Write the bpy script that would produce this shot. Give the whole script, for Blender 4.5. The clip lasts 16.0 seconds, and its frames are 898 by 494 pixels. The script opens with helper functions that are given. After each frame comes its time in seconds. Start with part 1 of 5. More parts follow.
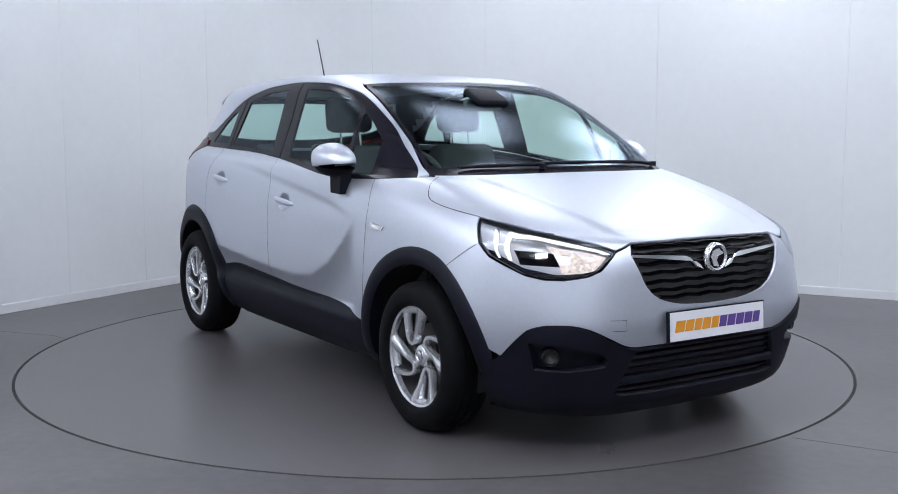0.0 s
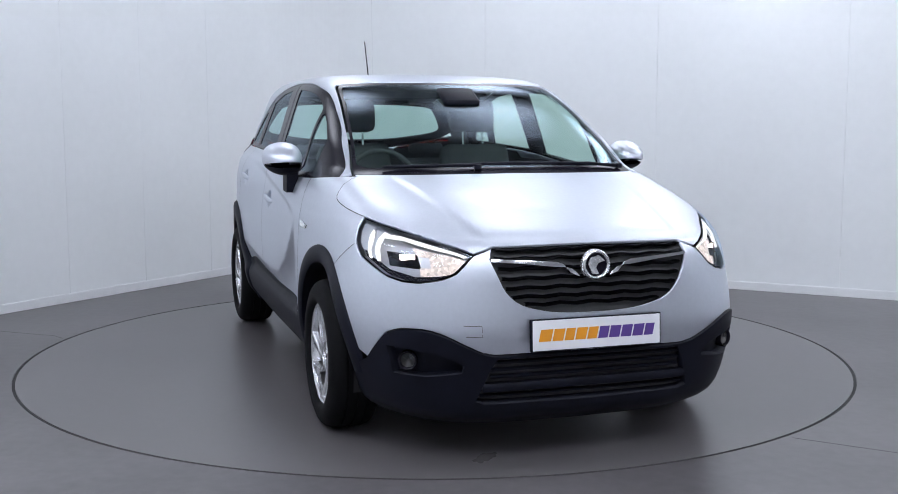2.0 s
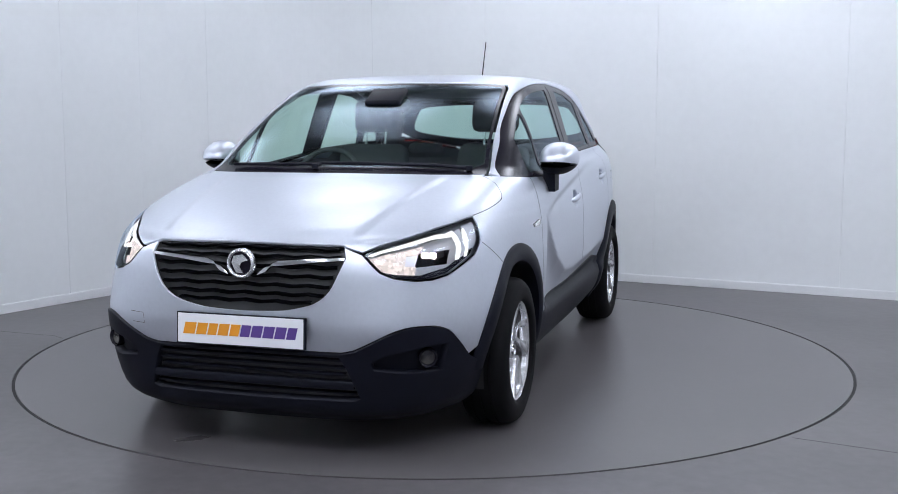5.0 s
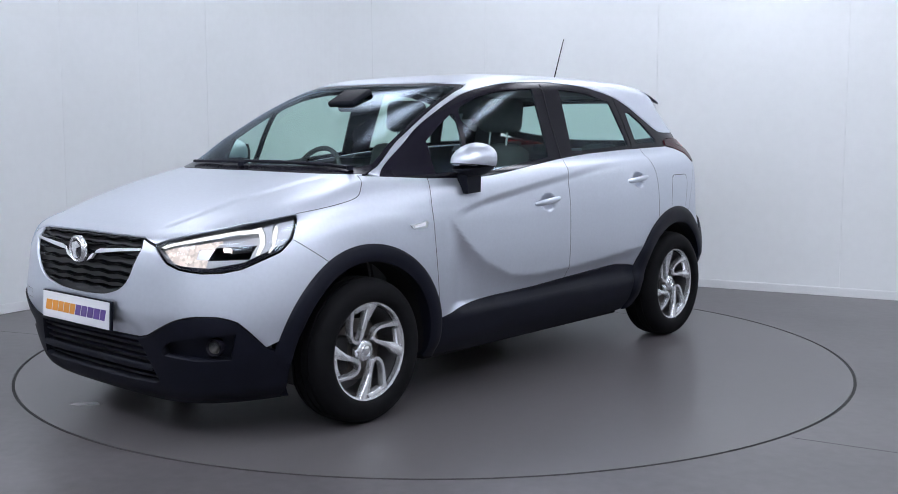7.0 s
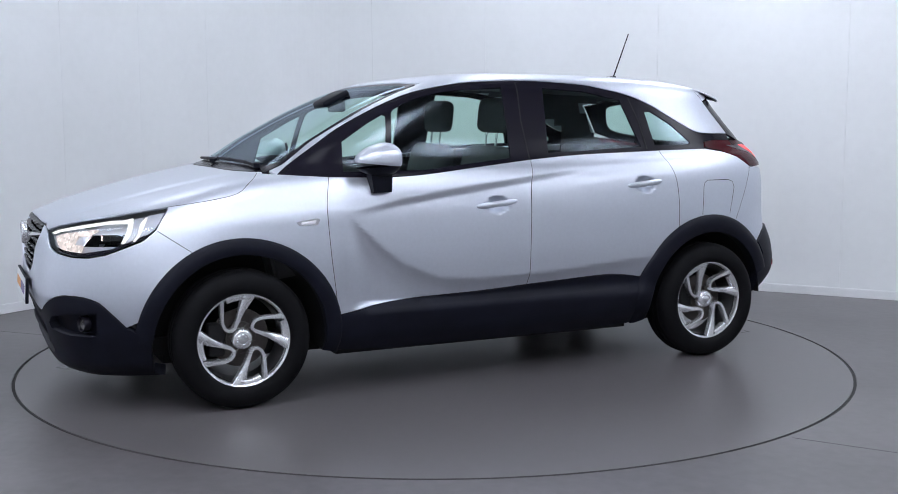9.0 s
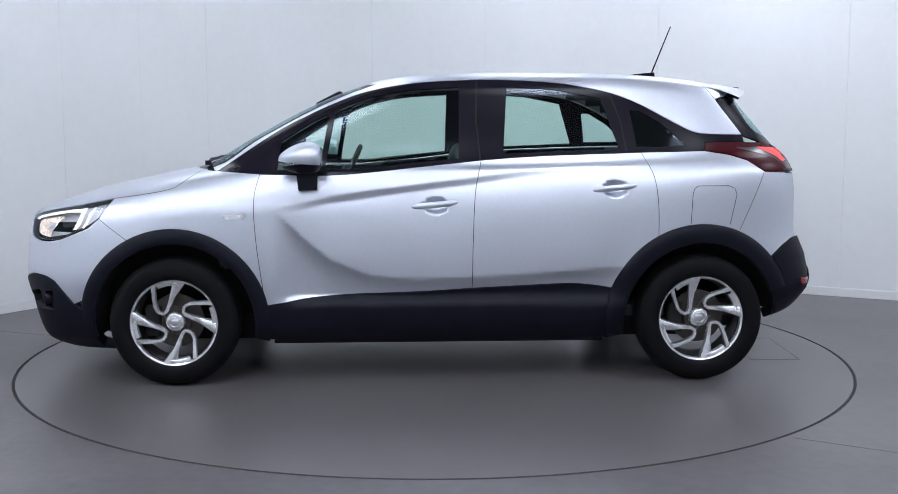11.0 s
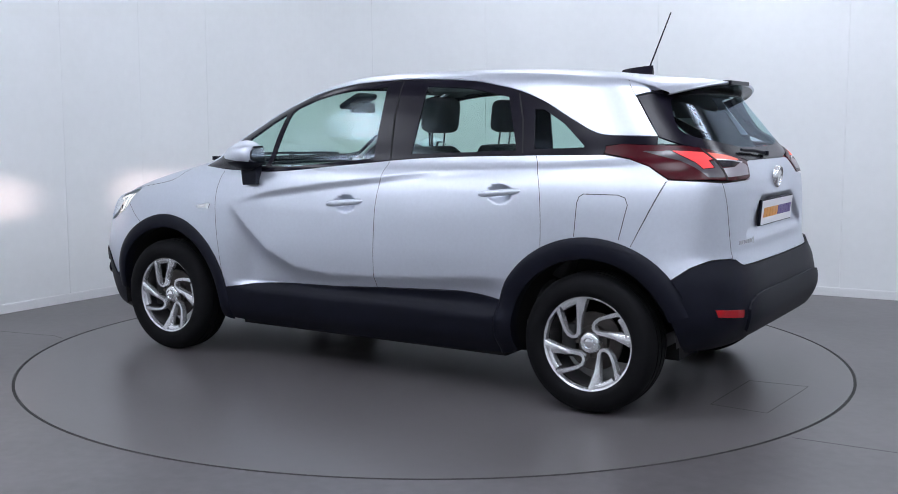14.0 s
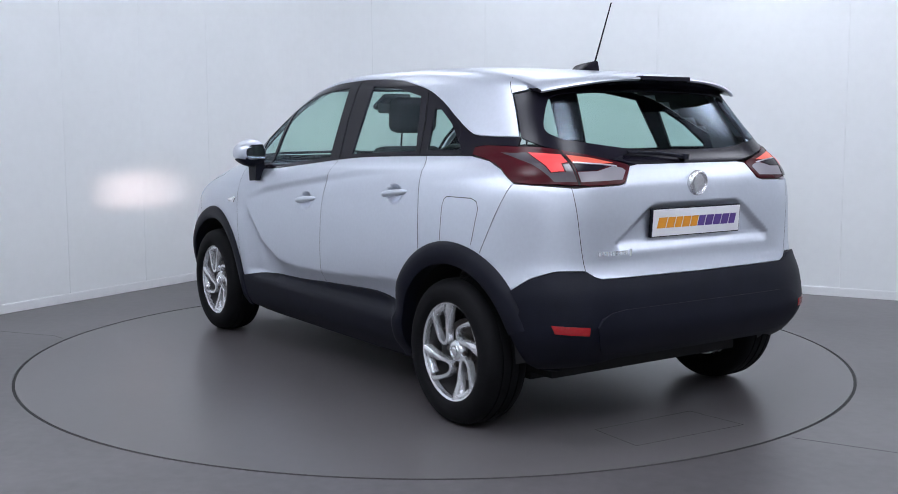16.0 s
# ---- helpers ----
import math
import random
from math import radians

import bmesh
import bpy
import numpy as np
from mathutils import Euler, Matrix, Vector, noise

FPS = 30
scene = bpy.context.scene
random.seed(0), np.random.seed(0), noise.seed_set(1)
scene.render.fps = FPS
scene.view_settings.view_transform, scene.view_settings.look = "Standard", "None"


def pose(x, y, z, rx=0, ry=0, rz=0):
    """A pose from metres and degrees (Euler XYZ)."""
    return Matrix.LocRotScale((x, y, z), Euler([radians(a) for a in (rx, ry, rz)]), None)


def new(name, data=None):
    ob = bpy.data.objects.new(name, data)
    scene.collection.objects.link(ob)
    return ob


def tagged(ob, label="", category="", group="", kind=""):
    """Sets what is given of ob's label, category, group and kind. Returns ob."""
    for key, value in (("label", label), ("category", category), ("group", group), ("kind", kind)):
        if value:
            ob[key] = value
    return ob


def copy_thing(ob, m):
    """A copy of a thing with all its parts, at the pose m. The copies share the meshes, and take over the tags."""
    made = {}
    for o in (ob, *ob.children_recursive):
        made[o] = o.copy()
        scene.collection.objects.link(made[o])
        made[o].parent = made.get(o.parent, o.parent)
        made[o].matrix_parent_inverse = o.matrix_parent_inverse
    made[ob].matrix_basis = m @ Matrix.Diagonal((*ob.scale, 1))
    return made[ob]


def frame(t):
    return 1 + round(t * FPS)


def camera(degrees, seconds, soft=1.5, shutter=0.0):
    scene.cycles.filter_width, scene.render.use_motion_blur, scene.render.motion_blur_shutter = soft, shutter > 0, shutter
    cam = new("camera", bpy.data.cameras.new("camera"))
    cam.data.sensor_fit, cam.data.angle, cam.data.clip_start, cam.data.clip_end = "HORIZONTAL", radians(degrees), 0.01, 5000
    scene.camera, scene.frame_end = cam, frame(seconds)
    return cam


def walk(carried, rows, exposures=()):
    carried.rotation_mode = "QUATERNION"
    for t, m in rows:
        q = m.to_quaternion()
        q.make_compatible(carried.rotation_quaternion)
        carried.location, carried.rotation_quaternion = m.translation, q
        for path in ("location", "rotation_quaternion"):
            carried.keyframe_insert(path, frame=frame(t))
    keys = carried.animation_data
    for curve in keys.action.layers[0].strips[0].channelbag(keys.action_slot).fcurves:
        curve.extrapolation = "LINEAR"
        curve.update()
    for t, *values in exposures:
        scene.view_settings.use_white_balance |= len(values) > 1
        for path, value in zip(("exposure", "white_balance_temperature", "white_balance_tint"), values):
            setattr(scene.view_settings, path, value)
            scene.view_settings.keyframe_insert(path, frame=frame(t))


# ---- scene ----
# ---- camera: stands still on its stand before the turntable ----
LENS = 45.68
cam = camera(LENS, 16.0, soft=0.9)
CAM_POSE = pose(0, -5.982, 1.2776, 90 - 6.547, 0, -0.70)
walk(cam, [(0.0, CAM_POSE), (16.0, CAM_POSE)])

# turn of the table (seconds, degrees): a soft start, then an even speed
TURN = [(0.0, -57.66), (0.5, -58.88), (1.0, -61.81), (1.5, -66.14), (2.0, -72.19), (2.5, -77.94), (3.0, -84.13),
        (3.5, -89.87), (4.0, -96.02), (4.5, -101.79), (5.0, -107.78), (5.5, -113.76), (6.0, -119.75), (6.5, -125.73),
        (7.0, -131.72), (7.5, -137.44), (8.0, -143.66), (8.5, -149.37), (9.0, -155.27), (9.5, -160.92), (10.0, -166.56),
        (10.5, -172.21), (11.0, -177.85), (11.5, -183.5), (12.0, -189.41), (12.5, -194.93), (13.0, -200.93),
        (13.5, -206.55), (14.0, -212.65), (14.5, -218.34), (15.0, -224.53), (15.5, -230.23), (16.0, -236.38)]

# ---- light: a closed white studio, lit by unseen ceiling panels ----
world = bpy.data.worlds.new("world")
world.use_nodes = True
world.node_tree.nodes["Background"].inputs[0].default_value = (0.5, 0.55, 0.65, 1)
world.node_tree.nodes["Background"].inputs[1].default_value = 0.05
scene.world = world
scene.view_settings.exposure = 0.0

CEILING = 3.3
PANEL_GLOW = 15.5
# some panels follow reflections in the glass, the others are added fill
LAMPS = [(-3.0, -3.2), (3.0, -3.2), (-3.0, -5.6), (-1.0, -5.6), (1.0, -5.6), (3.0, -5.6), (-2.0, -4.4), (0.0, -4.4), (2.0, -4.4),
         (-1.0, -2.2), (1.0, -2.2), (4.6, -2.5), (3.35, 0.1), (-3.9, -1.5), (-4.4, -2.9), (4.8, -0.9), (2.15, 1.5)]
DIM_LAMPS = [(-2.2, 0.9), (-0.75, 1.0), (0.75, 1.0), (-0.9, 2.6), (0.6, 2.4)]


# ---- materials ----
def mat(name, colour, rough=0.5, metal=0.0, **more):
    m = bpy.data.materials.new(name)
    m.use_nodes = True
    b = m.node_tree.nodes["Principled BSDF"]
    b.inputs["Base Color"].default_value = (*colour, 1)
    b.inputs["Roughness"].default_value = rough
    b.inputs["Metallic"].default_value = metal
    for k, v in more.items():
        b.inputs[k.replace("_", " ")].default_value = v
    return m


def grain(m, scale, low, high, bump=0.0, rough=None, space="Object", detail=4.0, stretch=(1, 1, 1)):
    """Two scales of noise over the base colour (factors low to high), relief and a change of gloss."""
    nt = m.node_tree
    b = nt.nodes["Principled BSDF"]
    co = nt.nodes.new("ShaderNodeTexCoord")
    mp = nt.nodes.new("ShaderNodeMapping")
    mp.inputs["Scale"].default_value = stretch
    nt.links.new(co.outputs[space], mp.inputs[0])
    big, small = nt.nodes.new("ShaderNodeTexNoise"), nt.nodes.new("ShaderNodeTexNoise")
    big.inputs["Scale"].default_value, small.inputs["Scale"].default_value = scale, scale * 23
    big.inputs["Detail"].default_value = small.inputs["Detail"].default_value = detail
    add = nt.nodes.new("ShaderNodeMath")
    add.operation = "MULTIPLY_ADD"
    add.inputs[1].default_value = 0.35
    nt.links.new(mp.outputs[0], big.inputs["Vector"])
    nt.links.new(mp.outputs[0], small.inputs["Vector"])
    nt.links.new(small.outputs["Fac"], add.inputs[0])
    nt.links.new(big.outputs["Fac"], add.inputs[2])
    rng = nt.nodes.new("ShaderNodeMapRange")
    rng.inputs["From Min"].default_value, rng.inputs["From Max"].default_value = 0.4, 0.95
    rng.inputs["To Min"].default_value, rng.inputs["To Max"].default_value = low, high
    nt.links.new(add.outputs[0], rng.inputs[0])
    col = nt.nodes.new("ShaderNodeVectorMath")
    col.operation = "SCALE"
    col.inputs[0].default_value = b.inputs["Base Color"].default_value[:3]
    nt.links.new(rng.outputs[0], col.inputs["Scale"])
    nt.links.new(col.outputs[0], b.inputs["Base Color"])
    if bump:
        bp = nt.nodes.new("ShaderNodeBump")
        bp.inputs["Strength"].default_value = bump
        bp.inputs["Distance"].default_value = 0.002
        nt.links.new(small.outputs["Fac"], bp.inputs["Height"])
        nt.links.new(bp.outputs[0], b.inputs["Normal"])
    if rough:
        rr = nt.nodes.new("ShaderNodeMapRange")
        rr.inputs["From Min"].default_value, rr.inputs["From Max"].default_value = 0.35, 0.65
        rr.inputs["To Min"].default_value, rr.inputs["To Max"].default_value = rough
        nt.links.new(big.outputs["Fac"], rr.inputs[0])
        nt.links.new(rr.outputs[0], b.inputs["Roughness"])
    return m


def glow(name, colour, strength):
    m = mat(name, (0.02, 0.02, 0.02), 0.4)
    b = m.node_tree.nodes["Principled BSDF"]
    b.inputs["Emission Color"].default_value = (*colour, 1)
    b.inputs["Emission Strength"].default_value = strength
    return m


def glass(name, tint, mirror=0.035, rough=0.03):
    """A thin sheet: what lies behind shows through it tinted, and it mirrors by the angle."""
    m = bpy.data.materials.new(name)
    m.use_nodes = True
    nt = m.node_tree
    nt.nodes.remove(nt.nodes["Principled BSDF"])
    clear, gloss = nt.nodes.new("ShaderNodeBsdfTransparent"), nt.nodes.new("ShaderNodeBsdfGlossy")
    clear.inputs[0].default_value = (*tint, 1)
    gloss.inputs["Roughness"].default_value = rough
    gloss.inputs["Color"].default_value = (0.74, 0.86, 1.0, 1)
    facing, power, mul, mix = (nt.nodes.new(k) for k in ("ShaderNodeLayerWeight", "ShaderNodeMath", "ShaderNodeMath", "ShaderNodeMixShader"))
    facing.inputs["Blend"].default_value = 0.5
    power.operation, mul.operation = "POWER", "MULTIPLY_ADD"
    power.inputs[1].default_value = 5.0
    mul.inputs[1].default_value, mul.inputs[2].default_value = 0.6, mirror
    nt.links.new(facing.outputs["Facing"], power.inputs[0])
    nt.links.new(power.outputs[0], mul.inputs[0])
    nt.links.new(mul.outputs[0], mix.inputs[0])
    nt.links.new(clear.outputs[0], mix.inputs[1])
    nt.links.new(gloss.outputs[0], mix.inputs[2])
    nt.links.new(mix.outputs[0], nt.nodes["Material Output"].inputs[0])
    return m


PAINT = grain(mat("silver_paint", (0.655, 0.69, 0.765), 0.41, 0.84, Coat_Weight=0.16, Coat_Roughness=0.06), 60, 0.975, 1.025)
BLACK_TRIM = grain(mat("grained_black_plastic", (0.0058, 0.0066, 0.013), 0.5, Specular_IOR_Level=0.17), 9, 0.8, 1.25, bump=0.15)
GLOSS_BLACK = mat("gloss_black", (0.009, 0.008, 0.014), 0.2, Specular_IOR_Level=0.16)
DARK = mat("dark_cavity", (0.006, 0.006, 0.007), 0.8)
RUBBER = grain(mat("tyre_rubber", (0.005, 0.005, 0.006), 0.7, Specular_IOR_Level=0.12), 12, 0.8, 1.3, bump=0.2)
ALLOY = grain(mat("alloy_silver", (0.76, 0.77, 0.79), 0.26, 0.75), 20, 0.93, 1.05)
STEEL = grain(mat("brake_steel", (0.10, 0.09, 0.085), 0.5, 0.8), 14, 0.7, 1.2)
CHROME = mat("chrome", (0.85, 0.86, 0.88), 0.08, 1.0)
GLASS = glass("green_glass", (0.76, 0.91, 0.85))
TINTED = glass("tinted_glass", (0.68, 0.84, 0.80))
LENS_CLEAR = glass("lamp_lens", (0.93, 0.95, 0.96))
RED_LENS = mat("red_lens", (0.055, 0.003, 0.007), 0.25, Specular_IOR_Level=0.2)
RED_GLOW = glow("lit_tail_lamp", (1.0, 0.05, 0.06), 1.15)
AMBER_GLOW = glow("dim_inner_tail_lamp", (1.0, 0.13, 0.07), 0.8)
CLEAR_GREY = mat("clear_grey_lens", (0.24, 0.22, 0.25), 0.3, Coat_Weight=0.2)
SMOKE_GREY = mat("smoked_grey_lens", (0.07, 0.06, 0.07), 0.25, Coat_Weight=0.2)
REFLECTOR_RED = mat("bright_red_reflector", (0.32, 0.008, 0.012), 0.15, Coat_Weight=0.6)
LAMP_GREY = mat("lamp_inner_grey", (0.55, 0.55, 0.59), 0.32, 0.3)
DRL_GLOW = glow("lit_daytime_lamp", (1.0, 0.98, 0.98), 1.25)
BEAM_GLOW = glow("lit_headlamp", (1.0, 0.86, 0.82), 1.15)
nt = BEAM_GLOW.node_tree      # facet glints are put into the lit reflector's glow
co, cells, ramp = (nt.nodes.new(k) for k in ("ShaderNodeTexCoord", "ShaderNodeTexVoronoi", "ShaderNodeMapRange"))
cells.inputs["Scale"].default_value = 95.0
ramp.inputs["To Min"].default_value, ramp.inputs["To Max"].default_value = 0.55, 1.25
nt.links.new(co.outputs["Object"], cells.inputs["Vector"])
nt.links.new(cells.outputs["Color"], ramp.inputs[0])
nt.links.new(ramp.outputs[0], nt.nodes["Principled BSDF"].inputs["Emission Strength"])
LAMP_CHROME = mat("lamp_inner_chrome", (0.70, 0.70, 0.74), 0.3, 0.7)
MAIN_BEAM = glow("main_beam_source", (1.0, 0.74, 0.70), 14000.0)
SEAT_CLOTH = grain(mat("dark_seat_cloth", (0.075, 0.076, 0.080), 0.9), 14, 0.7, 1.3, bump=0.3)
DASH = grain(mat("dark_dash_plastic", (0.060, 0.061, 0.064), 0.6), 10, 0.8, 1.2, bump=0.2)
LINER = grain(mat("grey_headliner", (0.28, 0.28, 0.27), 0.95), 20, 0.9, 1.1)
PLATE = mat("plate_white", (0.80, 0.80, 0.82), 0.3)
ORANGE = mat("print_orange", (0.80, 0.32, 0.02), 0.35)
PURPLE = mat("print_purple", (0.10, 0.05, 0.25), 0.35)
WALL = grain(mat("white_wall_panel", (0.835, 0.855, 0.862), 0.5), 0.7, 0.95, 1.04)
SKIRT = grain(mat("white_skirting", (0.80, 0.81, 0.82), 0.4), 3, 0.93, 1.03)
CEIL = grain(mat("white_ceiling", (0.75, 0.75, 0.76), 0.8), 1.5, 0.95, 1.04)
FLOOR = grain(mat("grey_floor_paint", (0.110, 0.102, 0.107), 0.36), 0.75, 0.55, 1.3, detail=5.0)
TABLE = grain(mat("grey_turntable_paint", (0.110, 0.102, 0.106), 0.30), 0.8, 0.90, 1.08, detail=3.0)
GLOSS_PATCH = mat("glossy_floor_patch", (0.125, 0.118, 0.122), 0.2, Specular_IOR_Level=0.62)
PALE_SEAM = mat("grey_floor_seam", (0.06, 0.056, 0.058), 0.7)
SEAM = mat("dark_floor_seam", (0.02, 0.02, 0.02), 0.8)
LAMP_GLOW = glow("lit_diffuser", (0.87, 0.92, 1.05), PANEL_GLOW)
nt = LAMP_GLOW.node_tree      # the diffuser fades towards its edges
co, grad, ramp, mul = (nt.nodes.new(k) for k in ("ShaderNodeTexCoord", "ShaderNodeVectorMath", "ShaderNodeMapRange", "ShaderNodeMath"))
grad.operation, ramp.interpolation_type, mul.operation = "LENGTH", "SMOOTHSTEP", "MULTIPLY"
nt.links.new(co.outputs["Object"], grad.inputs[0])
nt.links.new(grad.outputs["Value"], ramp.inputs[0])
ramp.inputs["From Min"].default_value, ramp.inputs["From Max"].default_value = 0.02, 0.70
ramp.inputs["To Min"].default_value, ramp.inputs["To Max"].default_value = 1.0, 0.04
mul.inputs[1].default_value = PANEL_GLOW
nt.links.new(ramp.outputs[0], mul.inputs[0])
nt.links.new(mul.outputs[0], nt.nodes["Principled BSDF"].inputs["Emission Strength"])
LAMP_DIM = LAMP_GLOW.copy()
LAMP_DIM.node_tree.nodes[mul.name].inputs[1].default_value = PANEL_GLOW * 0.47
LAMP_FRAME = mat("white_lamp_frame", (0.8, 0.8, 0.8), 0.4)


# ---- building helpers ----
def obj(name, bm, material, parent=None, label="", smooth=False):
    me = bpy.data.meshes.new(name)
    bm.to_mesh(me)
    bm.free()
    me.materials.append(material)
    if smooth:
        me.polygons.foreach_set("use_smooth", [True] * len(me.polygons))
        me.set_sharp_from_angle(angle=1.0)
    ob = new(name, me)
    if parent:
        ob.parent = parent
    return tagged(ob, label)


def part(name, bm, material, parent, label="", smooth=True):
    return obj(name, bm, material, parent, label, smooth)


def box(bm, x0, x1, y0, y1, z0, z1, bevel=0.0):
    r = bmesh.ops.create_cube(bm, size=1)
    vs = r["verts"]
    for v in vs:
        v.co = Vector(((x0 + x1) / 2 + v.co.x * (x1 - x0), (y0 + y1) / 2 + v.co.y * (y1 - y0), (z0 + z1) / 2 + v.co.z * (z1 - z0)))
    if bevel:
        es = list({e for v in vs for e in v.link_edges})
        vs = [v for v in bmesh.ops.bevel(bm, geom=es, offset=bevel, segments=2, profile=0.5, affect="EDGES")["verts"]]
    return vs


def prism(bm, outline, m0, m1):
    """A solid between two poses of one flat outline (x, y)."""
    a = [bm.verts.new(m0 @ Vector((x, y, 0))) for x, y in outline]
    b = [bm.verts.new(m1 @ Vector((x, y, 0))) for x, y in outline]
    n = len(a)
    bm.faces.new(a[::-1])
    bm.faces.new(b)
    for i in range(n):
        bm.faces.new((a[i], a[(i + 1) % n], b[(i + 1) % n], b[i]))
    bmesh.ops.recalc_face_normals(bm, faces=bm.faces)


def lathe(bm, profile, steps=64, axis_y=True):
    """Turn (radius, offset) pairs about the y axis."""
    rings = []
    for i in range(steps):
        a = 2 * math.pi * i / steps
        rings.append([bm.verts.new((r * math.cos(a), o, r * math.sin(a))) for r, o in profile])
    for i in range(steps):
        p, q = rings[i], rings[(i + 1) % steps]
        for j in range(len(profile) - 1):
            bm.faces.new((p[j], q[j], q[j + 1], p[j + 1]))
    bmesh.ops.recalc_face_normals(bm, faces=bm.faces)


# ---- the room ----
CORNER = Vector((-1.157, 4.124, 0))
LEFT_WAY = Vector((-0.5215, -0.8532, 0))     # along the wall from the corner
RIGHT_WAY = Vector((0.8803, -0.4744, 0))
BACK_Y = -8.0

floor_bm = bmesh.new()
N, RO, RI = 160, 12.0, 2.246
inner = [floor_bm.verts.new((RI * math.cos(2 * math.pi * i / N), RI * math.sin(2 * math.pi * i / N), 0)) for i in range(N)]
outer = [floor_bm.verts.new((RO * math.cos(2 * math.pi * i / N), RO * math.sin(2 * math.pi * i / N), 0)) for i in range(N)]
lower = [floor_bm.verts.new((v.co.x, v.co.y, -0.3)) for v in inner]
for i in range(N):
    j = (i + 1) % N
    floor_bm.faces.new((inner[i], outer[i], outer[j], inner[j]))
    floor_bm.faces.new((lower[i], inner[i], inner[j], lower[j]))
floor_bm.faces.new(lower)
tagged(obj("floor", floor_bm, FLOOR), "grey painted concrete studio floor with faint stains", "floor", kind="structure")


def wall(name, start, way, length, panels, label):
    """A wall of upright cladding sheets with narrow joints, from start along way; its front looks into the room."""
    side = Vector((-way.y, way.x, 0))
    if side.dot(Vector((0, -2, 0)) - start) > 0:
        side = -side
    root = tagged(new(name), label, "wall", kind="structure")
    bm = bmesh.new()
    ends = [(0.0, 0.02), (length, 0.02), (length, 0.2), (0.0, 0.2)]
    m = Matrix(((way.x, side.x, 0, start.x), (way.y, side.y, 0, start.y), (0, 0, 1, 0), (0, 0, 0, 1)))
    prism(bm, ends, m, Matrix.Translation((0, 0, CEILING)) @ m)
    part("backing", bm, WALL, root, smooth=False)
    for a, b in zip(panels, panels[1:]):
        bm = bmesh.new()
        g = 0.0007
        sheet = [(a + g, 0.0), (b - g, 0.0), (b - g, 0.019), (a + g, 0.019)]
        prism(bm, sheet, Matrix.Translation((0, 0, 0.001)) @ m, Matrix.Translation((0, 0, CEILING - 0.001)) @ m)
        part("panel", bm, WALL, root, smooth=False)
    bm = bmesh.new()
    prism(bm, [(0, -0.012), (length, -0.012), (length, -0.0005), (0, -0.0005)], Matrix.Translation((0, 0, 0.001)) @ m, Matrix.Translation((0, 0, 0.058)) @ m)
    prism(bm, [(0, -0.009), (length, -0.009), (length, -0.0005), (0, -0.0005)], Matrix.Translation((0, 0, 0.058)) @ m, Matrix.Translation((0, 0, 0.064)) @ m)
    tagged(obj("baseboard", bm, SKIRT), "white painted skirting board along the wall", "baseboard", kind="structure")
    return root


FILLET = 0.66
wall("wall_west", CORNER + LEFT_WAY * FILLET, LEFT_WAY, 9.0 - FILLET, [0, 0.74, 1.47, 2.20, 3.64, 5.04, 6.54, 8.34], "white panelled studio wall with faint upright joints")
wall("wall_north", CORNER + RIGHT_WAY * FILLET, RIGHT_WAY, 9.0 - FILLET, [0, 1.14, 2.65, 4.08, 5.54, 6.94, 8.34], "white panelled studio wall with faint upright joints")
# the two walls meet in a round corner
bend = []
for i in range(25):
    t = i / 24
    bend.append(CORNER + LEFT_WAY * FILLET * (1 - t) ** 2 + RIGHT_WAY * FILLET * t ** 2)
for nm, z0, z1, out, label, cat_ in (("wall_corner", 0.0, CEILING, 0.0, "white rounded corner between the studio walls", "wall"), ("baseboard", 0.001, 0.062, 0.012, "white skirting round the corner", "baseboard")):
    bm = bmesh.new()
    inn = Vector((0.3, -0.95, 0))
    ring = [[bm.verts.new((p.x + inn.x * o, p.y + inn.y * o, z)) for o, z in ((out, z0), (out, z1), (-0.1, z1), (-0.1, z0))] for p in bend]
    for r, q in zip(ring, ring[1:]):
        for j in range(4):
            bm.faces.new((r[j], q[j], q[(j + 1) % 4], r[(j + 1) % 4]))
    bmesh.ops.recalc_face_normals(bm, faces=bm.faces)
    tagged(obj(nm, bm, WALL if out == 0 else SKIRT, smooth=False), label, cat_, kind="structure")
# unseen walls and ceiling, added to close the room and return its light
for nm, a, b in (("wall_south", (-7, BACK_Y), (8, BACK_Y)), ("wall_side_west", (-6, BACK_Y), (-6, -2)), ("wall_side_east", (7, BACK_Y), (7, 1))):
    bm = bmesh.new()
    dx, dy = (0, -0.2) if nm == "wall_south" else ((-0.2, 0) if a[0] < 0 else (0.2, 0))
    box(bm, min(a[0], b[0] + dx), max(b[0], a[0] + dx), min(a[1], b[1] + dy), max(b[1], a[1] + dy), 0, CEILING)
    tagged(obj(nm, bm, WALL), "plain white wall out of view, added to close the room", "wall", kind="structure")
bm = bmesh.new()
box(bm, -9, 9, -9, 7, CEILING, CEILING + 0.15)
tagged(obj("ceiling", bm, CEIL), "plain white ceiling out of view, added to close the room", "ceiling", kind="structure")

